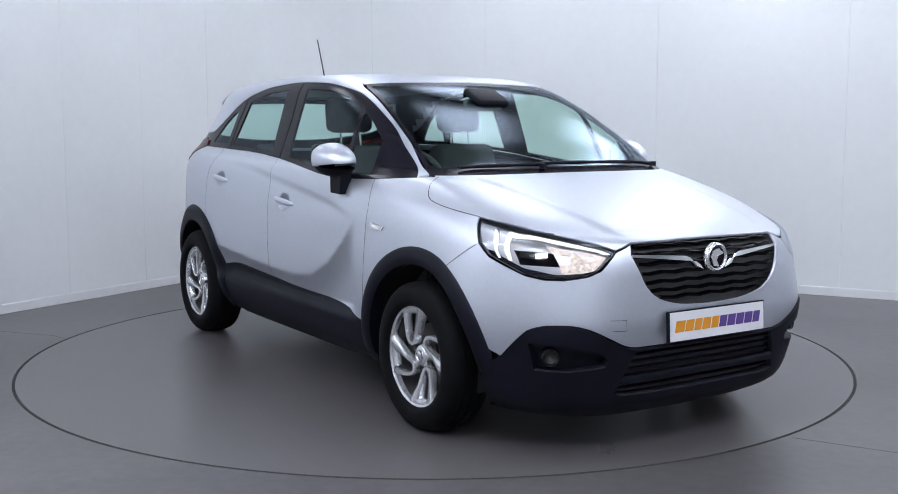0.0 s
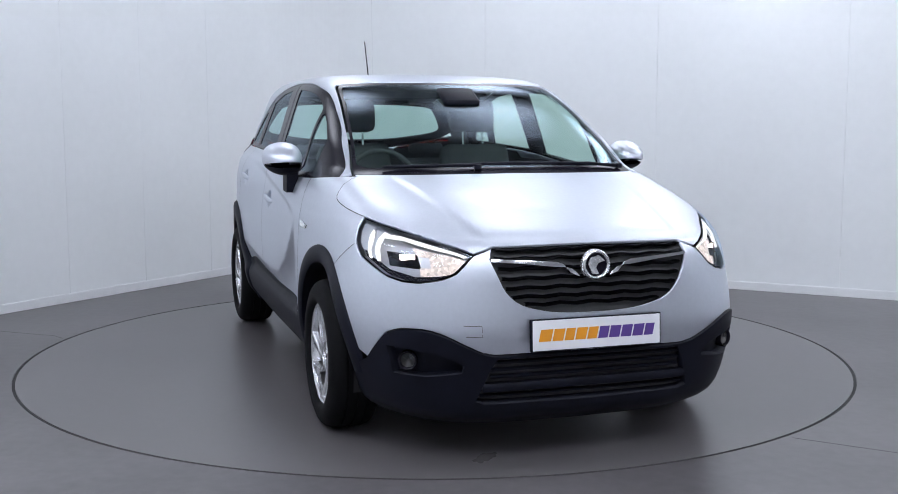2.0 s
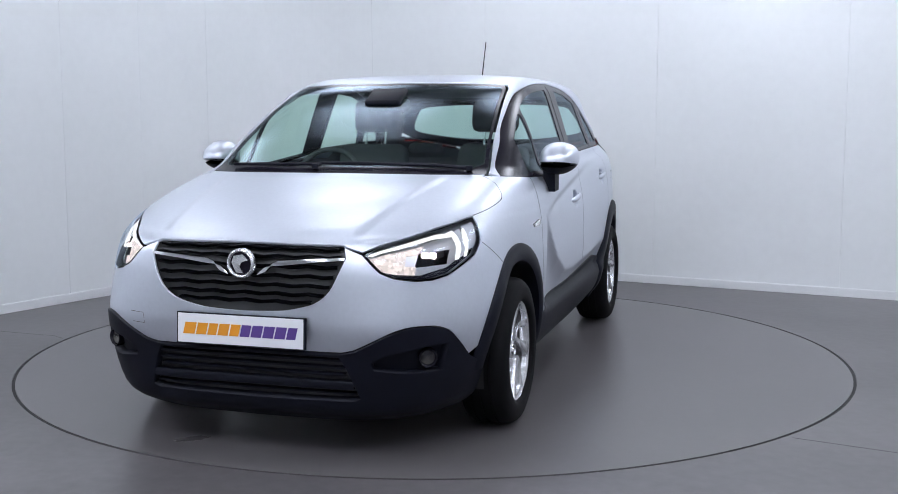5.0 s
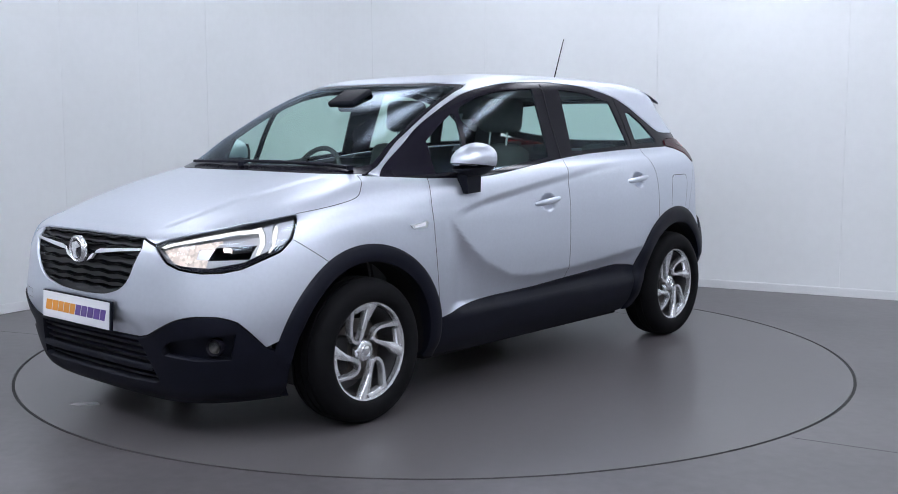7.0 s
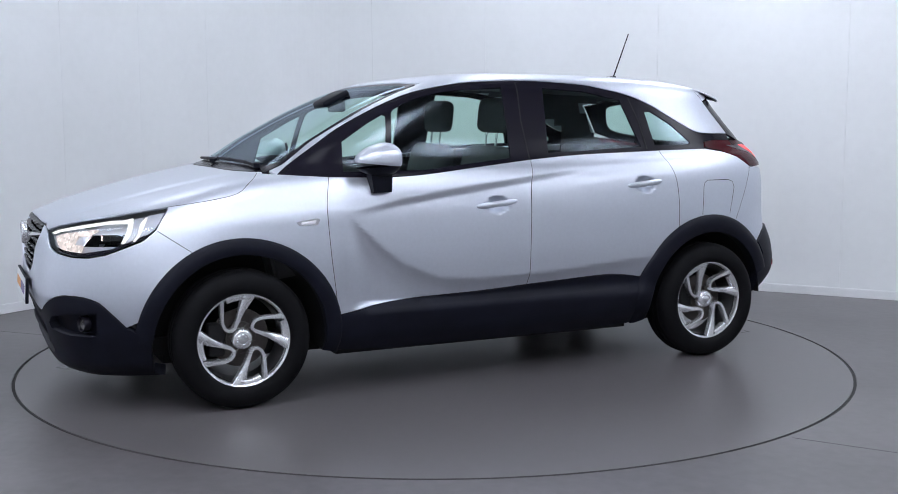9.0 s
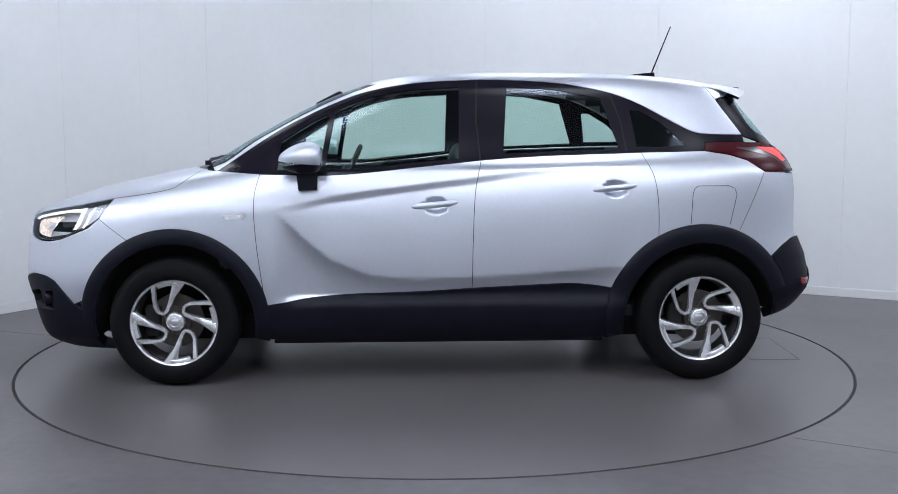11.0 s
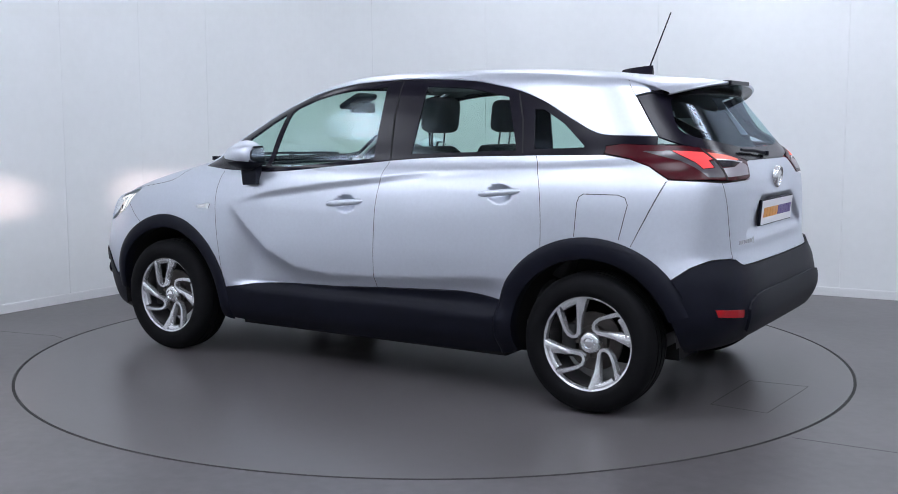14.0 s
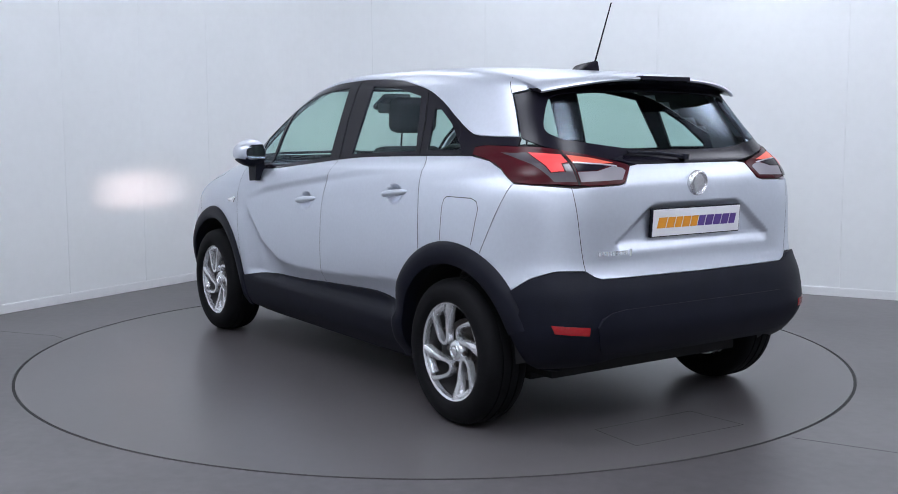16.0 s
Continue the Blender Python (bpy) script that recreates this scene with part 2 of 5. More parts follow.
# unseen ceiling lamps, many added as fill: bright ones towards the camera's end, dimmer ones over the table
def ceiling_lamp(glow_material, label):
    lamp = tagged(new("ceiling_light"), label, "ceiling light", "ceiling lights")
    bm = bmesh.new()
    box(bm, -0.65, 0.65, -0.65, 0.65, -0.004, 0.0)
    part("diffuser", bm, glow_material, lamp, smooth=False)
    bm = bmesh.new()
    for x0, x1, y0, y1 in ((-0.68, 0.68, -0.68, -0.65), (-0.68, 0.68, 0.65, 0.68), (-0.68, -0.65, -0.65, 0.65), (0.65, 0.68, -0.65, 0.65)):
        box(bm, x0, x1, y0, y1, -0.012, 0.008)
    part("frame", bm, LAMP_FRAME, lamp, smooth=False)
    return lamp


for group, glow_material, label in ((LAMPS, LAMP_GLOW, "white framed bright square ceiling panel out of view, added to light the room"), (DIM_LAMPS, LAMP_DIM, "white framed dimmed square ceiling panel out of view, added to light the room")):
    first = ceiling_lamp(glow_material, label)
    first.matrix_basis = pose(*group[0], CEILING - 0.012)
    for lx, ly in group[1:]:
        copy_thing(first, pose(lx, ly, CEILING - 0.012))

# joints and cracks in the floor
for pts in ([(1.46, -1.737), (1.75, -1.912), (2.4, -2.30)], [(-2.75, 0.60), (-2.47, 0.49), (-2.33, 0.44), (-2.25, 0.36)]):
    bm = bmesh.new()
    for (x0, y0), (x1, y1) in zip(pts, pts[1:]):
        d = Vector((x1 - x0, y1 - y0, 0))
        n = Vector((-d.y, d.x, 0)).normalized() * 0.0016
        q = [Vector((x0, y0, 0)) - n, Vector((x1, y1, 0)) - n, Vector((x1, y1, 0)) + n, Vector((x0, y0, 0)) + n]
        lo_, hi_ = [bm.verts.new((p.x, p.y, -0.002)) for p in q], [bm.verts.new((p.x, p.y, 0.0005)) for p in q]
        bm.faces.new(hi_)
        for i in range(4):
            bm.faces.new((lo_[i], lo_[(i + 1) % 4], hi_[(i + 1) % 4], hi_[i]))
    tagged(obj("floor_joint", bm, SEAM), "thin dark crack in the floor paint", "floor joint", kind="structure")

# a near-black ring in the slit round the turntable, put in for its shade
bm = bmesh.new()
slit = [[bm.verts.new((r * math.cos(2 * math.pi * i / 160), r * math.sin(2 * math.pi * i / 160), z)) for r, z in ((2.2305, -0.006), (2.2455, -0.006))] for i in range(160)]
for i in range(160):
    p, q = slit[i], slit[(i + 1) % 160]
    bm.faces.new((p[0], p[1], q[1], q[0]))
tagged(obj("slit_shade_ring", bm, SEAM), "narrow near-black ring in the turntable's slit, for its shade", "floor joint", kind="structure")

# the turntable
turntable = tagged(new("turntable"), "round grey painted vehicle turntable flush with the floor", "turntable")
bm = bmesh.new()
RT = 2.230
top = [bm.verts.new((RT * math.cos(2 * math.pi * i / 160), RT * math.sin(2 * math.pi * i / 160), 0.0)) for i in range(160)]
low = [bm.verts.new((v.co.x, v.co.y, -0.12)) for v in top]
bm.faces.new(top)
for i in range(160):
    bm.faces.new((low[i], low[(i + 1) % 160], top[(i + 1) % 160], top[i]))
part("deck", bm, TABLE, turntable, smooth=False)


# ---- the car: one smooth surface of design curves, cut into its panels ----
# levels from the chin and sill up to the middle of the roof
FRONT_Z = [0.14, 0.205, 0.40, 0.55, 0.70, 0.82, 0.87, 0.945, 1.025, 1.07, 1.22, 1.37, 1.470, 1.520, 1.552, 1.562]
FRONT_X = [1.955, 2.055, 2.108, 2.145, 2.145, 2.115, 2.02, 1.78, 1.44, 1.22, 0.95, 0.67, 0.43, 0.25, -0.06, -0.30]
FRONT_N = [4.4, 4.8, 5.0, 4.7, 4.2, 3.9, 3.7, 3.8, 4.5, 5.6, 6.6, 6.4, 5.6, 4.5, 3.5, 3.0]
SIDE_Z = [0.20, 0.30, 0.42, 0.56, 0.70, 0.83, 0.92, 0.995, 1.055, 1.09, 1.225, 1.36, 1.474, 1.528, 1.550, 1.559]
SIDE_W = [0.78, 0.845, 0.870, 0.880, 0.885, 0.883, 0.875, 0.860, 0.832, 0.800, 0.753, 0.708, 0.664, 0.604, 0.400, 0.0]
REAR_Z = [0.265, 0.35, 0.48, 0.60, 0.74, 0.90, 1.02, 1.085, 1.125, 1.16, 1.26, 1.37, 1.455, 1.502, 1.538, 1.556]
REAR_X = [-1.72, -1.88, -1.945, -1.93, -1.885, -1.885, -1.875, -1.85, -1.825, -1.795, -1.72, -1.635, -1.56, -1.40, -1.08, -0.60]
REAR_N = [5.4, 6.5, 7.0, 6.7, 6.2, 6.0, 6.0, 6.0, 6.0, 5.8, 5.4, 5.0, 5.0, 4.6, 4.0, 3.0]
MID_X = [0, 0, 0, 0, 0, 0, 0, 0, -0.05, -0.15, -0.3, -0.4, -0.45, -0.5, -0.5, -0.45]
TOP = len(SIDE_Z) - 1
OFF = (0.008, -0.072)      # the car stands a little off the table's middle
HUB_Z, WHEEL_F, WHEEL_R = 0.315, 1.303, -1.303
ARCH_F, ARCH_R = (0.465, 0.392), (0.478, 0.385)


def smooth_table(values, flat_end=False):
    y = np.array(values, float)
    d = np.diff(y)
    m = np.zeros(len(y))
    same = d[:-1] * d[1:] > 0
    m[1:-1][same] = 2 * d[:-1][same] * d[1:][same] / (d[:-1] + d[1:])[same]
    m[0], m[-1] = d[0], 0.0 if flat_end else d[-1]

    def f(v):
        i = np.clip(np.floor(v).astype(int), 0, len(y) - 2)
        s = v - i
        return ((1 + 2 * s) * (1 - s) ** 2 * y[i] + s * (1 - s) ** 2 * m[i] + s * s * (3 - 2 * s) * y[i + 1] + s * s * (s - 1) * m[i + 1])
    return f


fzf, fxf, fnf = smooth_table(FRONT_Z, True), smooth_table(FRONT_X), smooth_table(FRONT_N)
fzs, fw = smooth_table(SIDE_Z, True), smooth_table(SIDE_W)
fzr, fxr, fnr, fxm = smooth_table(REAR_Z, True), smooth_table(REAR_X), smooth_table(REAR_N), smooth_table(MID_X)


def step(a, b, x):
    s = np.clip((x - a) / (b - a), 0, 1)
    return s * s * (3 - 2 * s)


CREASE_X = [-0.937, -0.717, -0.442, -0.109, 0.254, 0.536, 0.792]
CREASE_Z = [1.106, 1.089, 1.064, 1.022, 0.976, 0.937, 0.880]
SCOOP_X = [-0.863, -0.306, 0.117, 0.343, 0.541, 0.681, 0.806]
SCOOP_Z = [0.578, 0.537, 0.523, 0.542, 0.626, 0.739, 0.865]


def surf(a, v):
    """The point of the body at the angle a (0 front, pi rear) and level v, on the car's left."""
    a, v = np.broadcast_arrays(np.asarray(a, float), np.asarray(v, float))
    front = a < math.pi / 2
    n = np.where(front, fnf(v), fnr(v))
    c, s = np.cos(a), np.sin(a)
    r = (np.abs(c) ** n + np.abs(s) ** n + 1e-12) ** (-1 / n)
    xm = fxm(v)
    reach = np.where(front, fxf(v) - xm, xm - fxr(v))
    x, y = xm + reach * r * c, fw(v) * r * np.abs(s)
    wgt = np.abs(r * c) ** 2
    zs = fzs(v)
    z = zs + wgt * (np.where(front, fzf(v), fzr(v)) - zs)
    # the crease along the doors, the hollow under it and the tuck above the sills
    side = step(0.5, 0.8, s) * step(3.2, 4.2, v) * (1 - step(8.2, 9, v))
    zc = np.interp(x, CREASE_X, CREASE_Z)
    below = np.maximum(zc - z, 0)
    depth = 0.018 * step(0.84, 0.45, x) * step(-1.15, -0.1, x)
    y = y - side * depth * step(0, 0.045, below) * np.exp(-below / 0.15)
    # the flare of the front wings round the wheels
    y = y + 0.036 * np.exp(-((x - 1.62) / 0.20) ** 2 - ((z - 0.55) / 0.32) ** 2) * step(0.3, 0.6, s) * (z < 1.2)
    # hollows behind the door handles
    for hx, hz in ((0.022, 0.886), (-0.86, 0.965)):
        q = ((x - hx) / 0.062) ** 2 + ((z - hz) / 0.046) ** 2
        y = y - step(0.5, 0.8, s) * 0.038 * np.maximum(1 - q, 0) ** 1.15 * (v < 9)
    low = step(0.5, 0.8, s) * (1 - step(8, 9, v))
    z2 = np.interp(x, SCOOP_X, SCOOP_Z)
    under = z2 - z
    under = 0.5 * (under + np.sqrt(under ** 2 + 0.005 ** 2)) - 0.0002
    tuck = 0.08 * np.tanh(under / 0.08) * 0.62 * step(0.83, 0.66, x) * step(-1.0, -0.75, x) * step(0.38, 0.45, z)
    y = np.maximum(y - low * tuck, 0)
    # bonnet shoulders and the plate recess of the tailgate
    yc = 0.40 + (2.0 - x) * 0.16
    z = z - np.where(front, 0.008 * step(5.6, 6.2, v) * (1 - step(8.4, 9.0, v)) * step(yc - 0.02, yc + 0.03, y) * step(0.3, 1.0, x), 0)
    z = z + np.where(front, 0.016 * np.exp(-((x - 1.5) / 0.35) ** 2 - ((y - 0.78) / 0.14) ** 2) * step(5.0, 6.0, v) * (1 - step(8.4, 9.0, v)), 0)
    half = 0.27 + np.clip((0.955 - z) / 0.15, 0, 1) * 0.20
    hollow = step(0.0, 0.045, half - y) * step(0.0, 0.035, 0.965 - z) * step(0.0, 0.06, z - 0.760)
    x = x + np.where(~front & (c < -0.7), 0.024 * hollow, 0)
    return np.stack([x, y, z], -1)


def surf_normal(a, v):
    e = 0.004
    du = surf(np.minimum(a + e, math.pi), v) - surf(np.maximum(a - e, 0), v)
    v1, v0 = np.minimum(v + 0.03, TOP - 0.004), np.maximum(v - 0.03, 0)
    dv = surf(a, v1) - surf(a, v0)
    n = np.cross(dv, du)
    n = n / (np.linalg.norm(n, axis=-1, keepdims=True) + 1e-12)
    flip = np.sum(n * (surf(a, v) - np.array([0, 0, 0.7])), -1) < 0
    n[flip] *= -1
    near = np.asarray(v) > TOP - 0.05
    n[near] = (0, 0, 1)
    return n


NA, NV = 300, TOP * 12
GA, GV = np.linspace(0, math.pi, NA + 1), np.linspace(0, TOP, NV + 1)
GRID = surf(GA[:, None], GV[None, :])
from mathutils.bvhtree import BVHTree
from mathutils.geometry import delaunay_2d_cdt
QUADS = [(i * (NV + 1) + j, (i + 1) * (NV + 1) + j, (i + 1) * (NV + 1) + j + 1, i * (NV + 1) + j + 1) for i in range(NA) for j in range(NV)]
TREE = BVHTree.FromPolygons([tuple(p) for p in GRID.reshape(-1, 3)], QUADS)


def to_uv(co, face):
    i, j = divmod(face, NV)
    p00, p10, p11, p01 = GRID[i, j], GRID[i + 1, j], GRID[i + 1, j + 1], GRID[i, j + 1]
    s = t = 0.5
    co = np.array(co)
    for _ in range(4):
        p = (1 - s) * (1 - t) * p00 + s * (1 - t) * p10 + s * t * p11 + (1 - s) * t * p01
        ds, dt = (1 - t) * (p10 - p00) + t * (p11 - p01), (1 - s) * (p01 - p00) + s * (p11 - p10)
        q = np.linalg.lstsq(np.stack([ds, dt], 1), co - p, rcond=None)[0]
        s, t = min(max(s + q[0], 0), 1), min(max(t + q[1], 0), 1)
    return GA[i] + s * (GA[1] - GA[0]), GV[j] + t * (GV[1] - GV[0])


def cast(view, p, q):
    if view == "S":
        o, d = Vector((p, 3, q)), Vector((0, -1, 0))
    elif view == "F":
        o, d = Vector((4, p, q)), Vector((-1, 0, 0))
    elif view == "R":
        o, d = Vector((-4, p, q)), Vector((1, 0, 0))
    else:
        o, d = Vector((p, q, 4)), Vector((0, 0, -1))
    if p == 0 and view in "FR":
        o.y = 1e-5
    co, _, face, _ = TREE.ray_cast(o, d)
    if co is None:
        near = {"S": (p, 0.75, q), "F": (1.6, p, q), "R": (-1.6, p, q), "T": (p, q, 1.5)}[view]
        co, _, face, _ = TREE.find_nearest(Vector(near))
    a, v = to_uv(co, face)
    if p == 0 and view in "FR":
        a = 0.0 if view == "F" else math.pi
    return a, v


def dense(pts, gap=0.022, curve=False):
    out = []
    n = len(pts)
    for i in range(n - 1):
        p, q = np.array(pts[i], float), np.array(pts[i + 1], float)
        k = max(1, int(np.linalg.norm(q - p) / gap))
        for s in range(k):
            t = s / k
            if curve:
                p0, q1 = np.array(pts[max(i - 1, 0)]), np.array(pts[min(i + 2, n - 1)])
                m0, m1 = (q - p0) / 2, (q1 - p) / 2
                out.append((1 + 2 * t) * (1 - t) ** 2 * p + t * (1 - t) ** 2 * m0 + t * t * (3 - 2 * t) * q + t * t * (t - 1) * m1)
            else:
                out.append(p + (q - p) * t)
    out.append(np.array(pts[-1], float))
    return out


def line(*segments):
    """A closed outline on the body from stretches seen from the side (S), front (F), rear (R), top (T) or as levels (UV); small letters: curved."""
    uv = []
    for view, pts in segments:
        if view == "UV":
            for i, p in enumerate(pts[:-1]):
                for t in np.linspace(0, 1, 30, endpoint=False):
                    uv.append((p[0] + (pts[i + 1][0] - p[0]) * t, p[1] + (pts[i + 1][1] - p[1]) * t))
            uv.append(pts[-1])
        else:
            uv += [cast(view.upper(), float(p), float(q)) for p, q in dense(pts, curve=view.islower())]
    clean = []
    for p in uv:
        if not clean or math.hypot((p[0] - clean[-1][0]) * 1.4, (p[1] - clean[-1][1]) * 0.1) > 0.0015:
            clean.append((float(p[0]), float(p[1])))
    return np.array(clean)


def inside(poly, pts):
    x, y = pts[:, 0][:, None], pts[:, 1][:, None]
    x0, y0 = poly[:, 0], poly[:, 1]
    x1, y1 = np.roll(x0, -1), np.roll(y0, -1)
    cross = ((y0 > y) != (y1 > y)) & (x < (x1 - x0) * (y - y0) / (y1 - y0 + 1e-15) + x0)
    return cross.sum(1) % 2 == 1


def shrink(loop, gap):
    """Draw an outline in by gap metres on the surface."""
    if not gap:
        return loop
    p, n = surf(loop[:, 0], loop[:, 1]), surf_normal(loop[:, 0], loop[:, 1])
    tan = np.roll(p, -1, 0) - np.roll(p, 1, 0)
    tan /= np.linalg.norm(tan, axis=1, keepdims=True) + 1e-9
    way = np.cross(n, tan)
    area = np.sum(loop[:, 0] * np.roll(loop[:, 1], -1) - np.roll(loop[:, 0], -1) * loop[:, 1])
    # which way is inward: by the turning sense of the loop on the surface
    du, dv = surf(np.clip(loop[:, 0] + 1e-3, 0, math.pi), loop[:, 1]) - p, surf(loop[:, 0], np.clip(loop[:, 1] + 1e-2, 0, TOP)) - p
    sense = np.sign(np.sum(np.cross(du, dv) * n, 1)) * np.sign(area)
    sense[sense == 0] = 1
    out = []
    for i in range(len(loop)):
        if p[i, 1] < 1e-3:
            out.append(tuple(loop[i]))
            continue
        co, _, face, _ = TREE.find_nearest(Vector(p[i] + way[i] * sense[i] * gap))
        out.append(to_uv(co, face))
    return np.array(out)


KX, KY = 1.4, 0.1


def panel_mesh(loop, holes=(), off=0.0, skirt=0.012, gap=0.0011, mirror=False, whole=False, pitch=0.03, bare_holes=False):
    """A panel of the body inside an outline, with its edges turned in. mirror: on the right side; whole: both sides in one."""
    loop = shrink(loop, gap)
    full = []
    for p, q in zip(loop, np.roll(loop, -1, 0)):      # long stretches along the car's middle get points between
        full.append(p)
        if abs(p[0] - q[0]) < 1e-6 and abs(q[1] - p[1]) > 0.3 and (p[0] < 1e-6 or p[0] > math.pi - 1e-6):
            k = int(abs(q[1] - p[1]) / 0.15)
            full += [p + (q - p) * i / k for i in range(1, k)]
    loop = np.array(full)
    rings = [loop, *holes]
    pts, edges = [], []
    for r in rings:
        b = len(pts)
        pts += [(p[0] * KX, p[1] * KY) for p in r]
        edges += [(b + i, b + (i + 1) % len(r)) for i in range(len(r))]
    nb = len(pts)
    lo, hi = loop.min(0), loop.max(0)
    ga = np.arange(lo[0], hi[0], pitch / KX)
    gv = np.arange(lo[1], hi[1], pitch * 0.7 / KY)
    g = np.stack(np.meshgrid(ga, gv, indexing="ij"), -1).reshape(-1, 2)
    if len(g):
        keep = inside(loop, g)
        for h in holes:
            keep &= ~inside(h, g)
        g = g[keep]
        b = np.array(pts)
        gs = g * np.array([KX, KY])
        near = np.array([np.min((b[:, 0] - x) ** 2 + (b[:, 1] - y) ** 2) for x, y in gs]) if len(gs) else np.zeros(0)
        g = g[near > (pitch * 0.3) ** 2] if len(g) else g
        pts += [(p[0] * KX, p[1] * KY) for p in g]
    co, _, tris, *_ = delaunay_2d_cdt([Vector(p) for p in pts], edges, [], 0, 1e-6)
    uv = np.array([(p.x / KX, p.y / KY) for p in co])
    tris = np.array([t for t in tris if len(t) == 3])
    mid = uv[tris].mean(1)
    ok = inside(loop, mid)
    for h in holes:
        ok &= ~inside(h, mid)
    tris = tris[ok]
    uv[:, 0] = np.clip(uv[:, 0], 0, math.pi)
    uv[:, 1] = np.clip(uv[:, 1], 0, TOP)
    n = surf_normal(uv[:, 0], uv[:, 1])
    p = surf(uv[:, 0], uv[:, 1]) + n * off
    edge_of = (uv[:, 0] < 1e-6) | (uv[:, 0] > math.pi - 1e-6) | (uv[:, 1] > TOP - 1e-6)
    p[edge_of, 1] = 0
    n[edge_of, 1] = 0
    # make the faces look outward
    e1, e2 = p[tris[:, 1]] - p[tris[:, 0]], p[tris[:, 2]] - p[tris[:, 0]]
    bad = np.sum(np.cross(e1, e2) * n[tris].mean(1), 1) < 0
    tris[bad] = tris[bad][:, ::-1]
    faces = [tuple(t) for t in tris]
    # skirt along the open edges
    no_skirt = set()
    if bare_holes:
        for h in holes:
            for q in h:
                no_skirt.add(int(np.argmin(np.abs(uv - q).sum(1))))
    count = {}
    for t in tris:
        for i in range(3):
            e = (int(t[i]), int(t[(i + 1) % 3]))
            count[e] = count.get(e, 0) + 1
    verts, norms = list(map(tuple, p)), list(map(tuple, n))
    for (i, j) in list(count):
        if (j, i) in count or (edge_of[i] and edge_of[j]) or (i in no_skirt and j in no_skirt):
            continue
        d = np.array(p[j]) - np.array(p[i])
        m = np.cross(d, n[i])
        m /= np.linalg.norm(m) + 1e-9
        b = len(verts)
        verts += [tuple(p[i]), tuple(p[j]), tuple(p[j] - n[j] * skirt), tuple(p[i] - n[i] * skirt)]
        norms += [tuple((m + n[i]) * 0.7)] * 2 + [tuple(m)] * 2
        faces.append((b + 1, b, b + 3, b + 2))
    if mirror or whole:
        k = len(verts)
        mv, mn = [(x, -y, z) for x, y, z in verts], [(x, -y, z) for x, y, z in norms]
        if whole:
            verts, norms = verts + mv, norms + mn
            faces = faces + [tuple(k + i for i in f[::-1]) for f in faces]
        else:
            verts, norms, faces = mv, mn, [f[::-1] for f in faces]
    me = bpy.data.meshes.new("panel")
    me.from_pydata(verts, [], faces)
    me.polygons.foreach_set("use_smooth", [True] * len(me.polygons))
    me.normals_split_custom_set_from_vertices([Vector(x).normalized() if Vector(x).length > 0 else Vector((0, 0, 1)) for x in norms])
    return me


def panel(name, loop, material, parent, label="", **kw):
    me = panel_mesh(loop, **kw)
    me.name = name
    me.materials.append(material)
    ob = new(name, me)
    ob.parent = parent
    return tagged(ob, label)


def pair(name, loop, material, parents, label="", **kw):
    """The panel on the left and its twin on the right."""
    return [panel(name, loop, material, parents[0], label, **kw), panel(name, loop, material, parents[1], label, mirror=True, **kw)]


def both(name, build, material, parents, label="", smooth=True):
    """A part built by build(bm) for the left side, and its mirror image."""
    made = []
    for k in (0, 1):
        bm = bmesh.new()
        build(bm)
        if k:
            bmesh.ops.scale(bm, vec=(1, -1, 1), verts=bm.verts)
            bmesh.ops.reverse_faces(bm, faces=bm.faces)
        made.append(part(name, bm, material, parents[k], label, smooth))
    return made


def arc(cx, cz, r, a0, a1, n=24):
    return [(cx + r * math.cos(math.radians(a0 + (a1 - a0) * i / n)), cz + r * math.sin(math.radians(a0 + (a1 - a0) * i / n))) for i in range(n + 1)]


car = tagged(new("car"), "silver compact crossover car with black plastic cladding on the turntable", "car")
BODY = new("body")
BODY.parent = car
BODY.location = (OFF[0], OFF[1], 0)
B2 = (BODY, BODY)
# outlines, read on the side (x, z), the front and the rear (y, z)
BELT_F = [(1.085, 1.050), (0.95, 1.040), (0.69, 1.033), (0.547, 1.033), (0.404, 1.041), (0.177, 1.064), (-0.204, 1.103)]
BELT_R = [(-0.204, 1.103), (-0.443, 1.121), (-0.722, 1.132), (-1.003, 1.140)]
BELT_Q = [(-1.003, 1.140), (-1.137, 1.143), (-1.325, 1.147)]
BAND_TOP = [(1.102, 1.052), (0.941, 1.161), (0.793, 1.256), (0.646, 1.333), (0.501, 1.398), (0.357, 1.447), (0.127, 1.488), (-0.101, 1.502),
            (-0.30, 1.505), (-0.583, 1.490), (-0.724, 1.467), (-0.865, 1.436), (-1.006, 1.382), (-1.148, 1.306), (-1.27, 1.246), (-1.34, 1.233)]
GAP_F = [(0.879, 1.037), (0.905, 0.907), (0.895, 0.709), (0.871, 0.51), (0.857, 0.397)]
GAP_B = [(-0.204, 1.103), (-0.172, 0.95), (-0.160, 0.714), (-0.157, 0.474)]
GAP_R = [(-1.003, 1.140), (-1.054, 1.023), (-1.074, 0.885), (-1.077, 0.732)]
SILL_TOP_F = [(-0.157, 0.474), (0.117, 0.458), (0.543, 0.440), (0.857, 0.397)]
SILL_TOP_R = [(-0.865, 0.470), (-0.669, 0.494), (-0.446, 0.488), (-0.157, 0.474)]
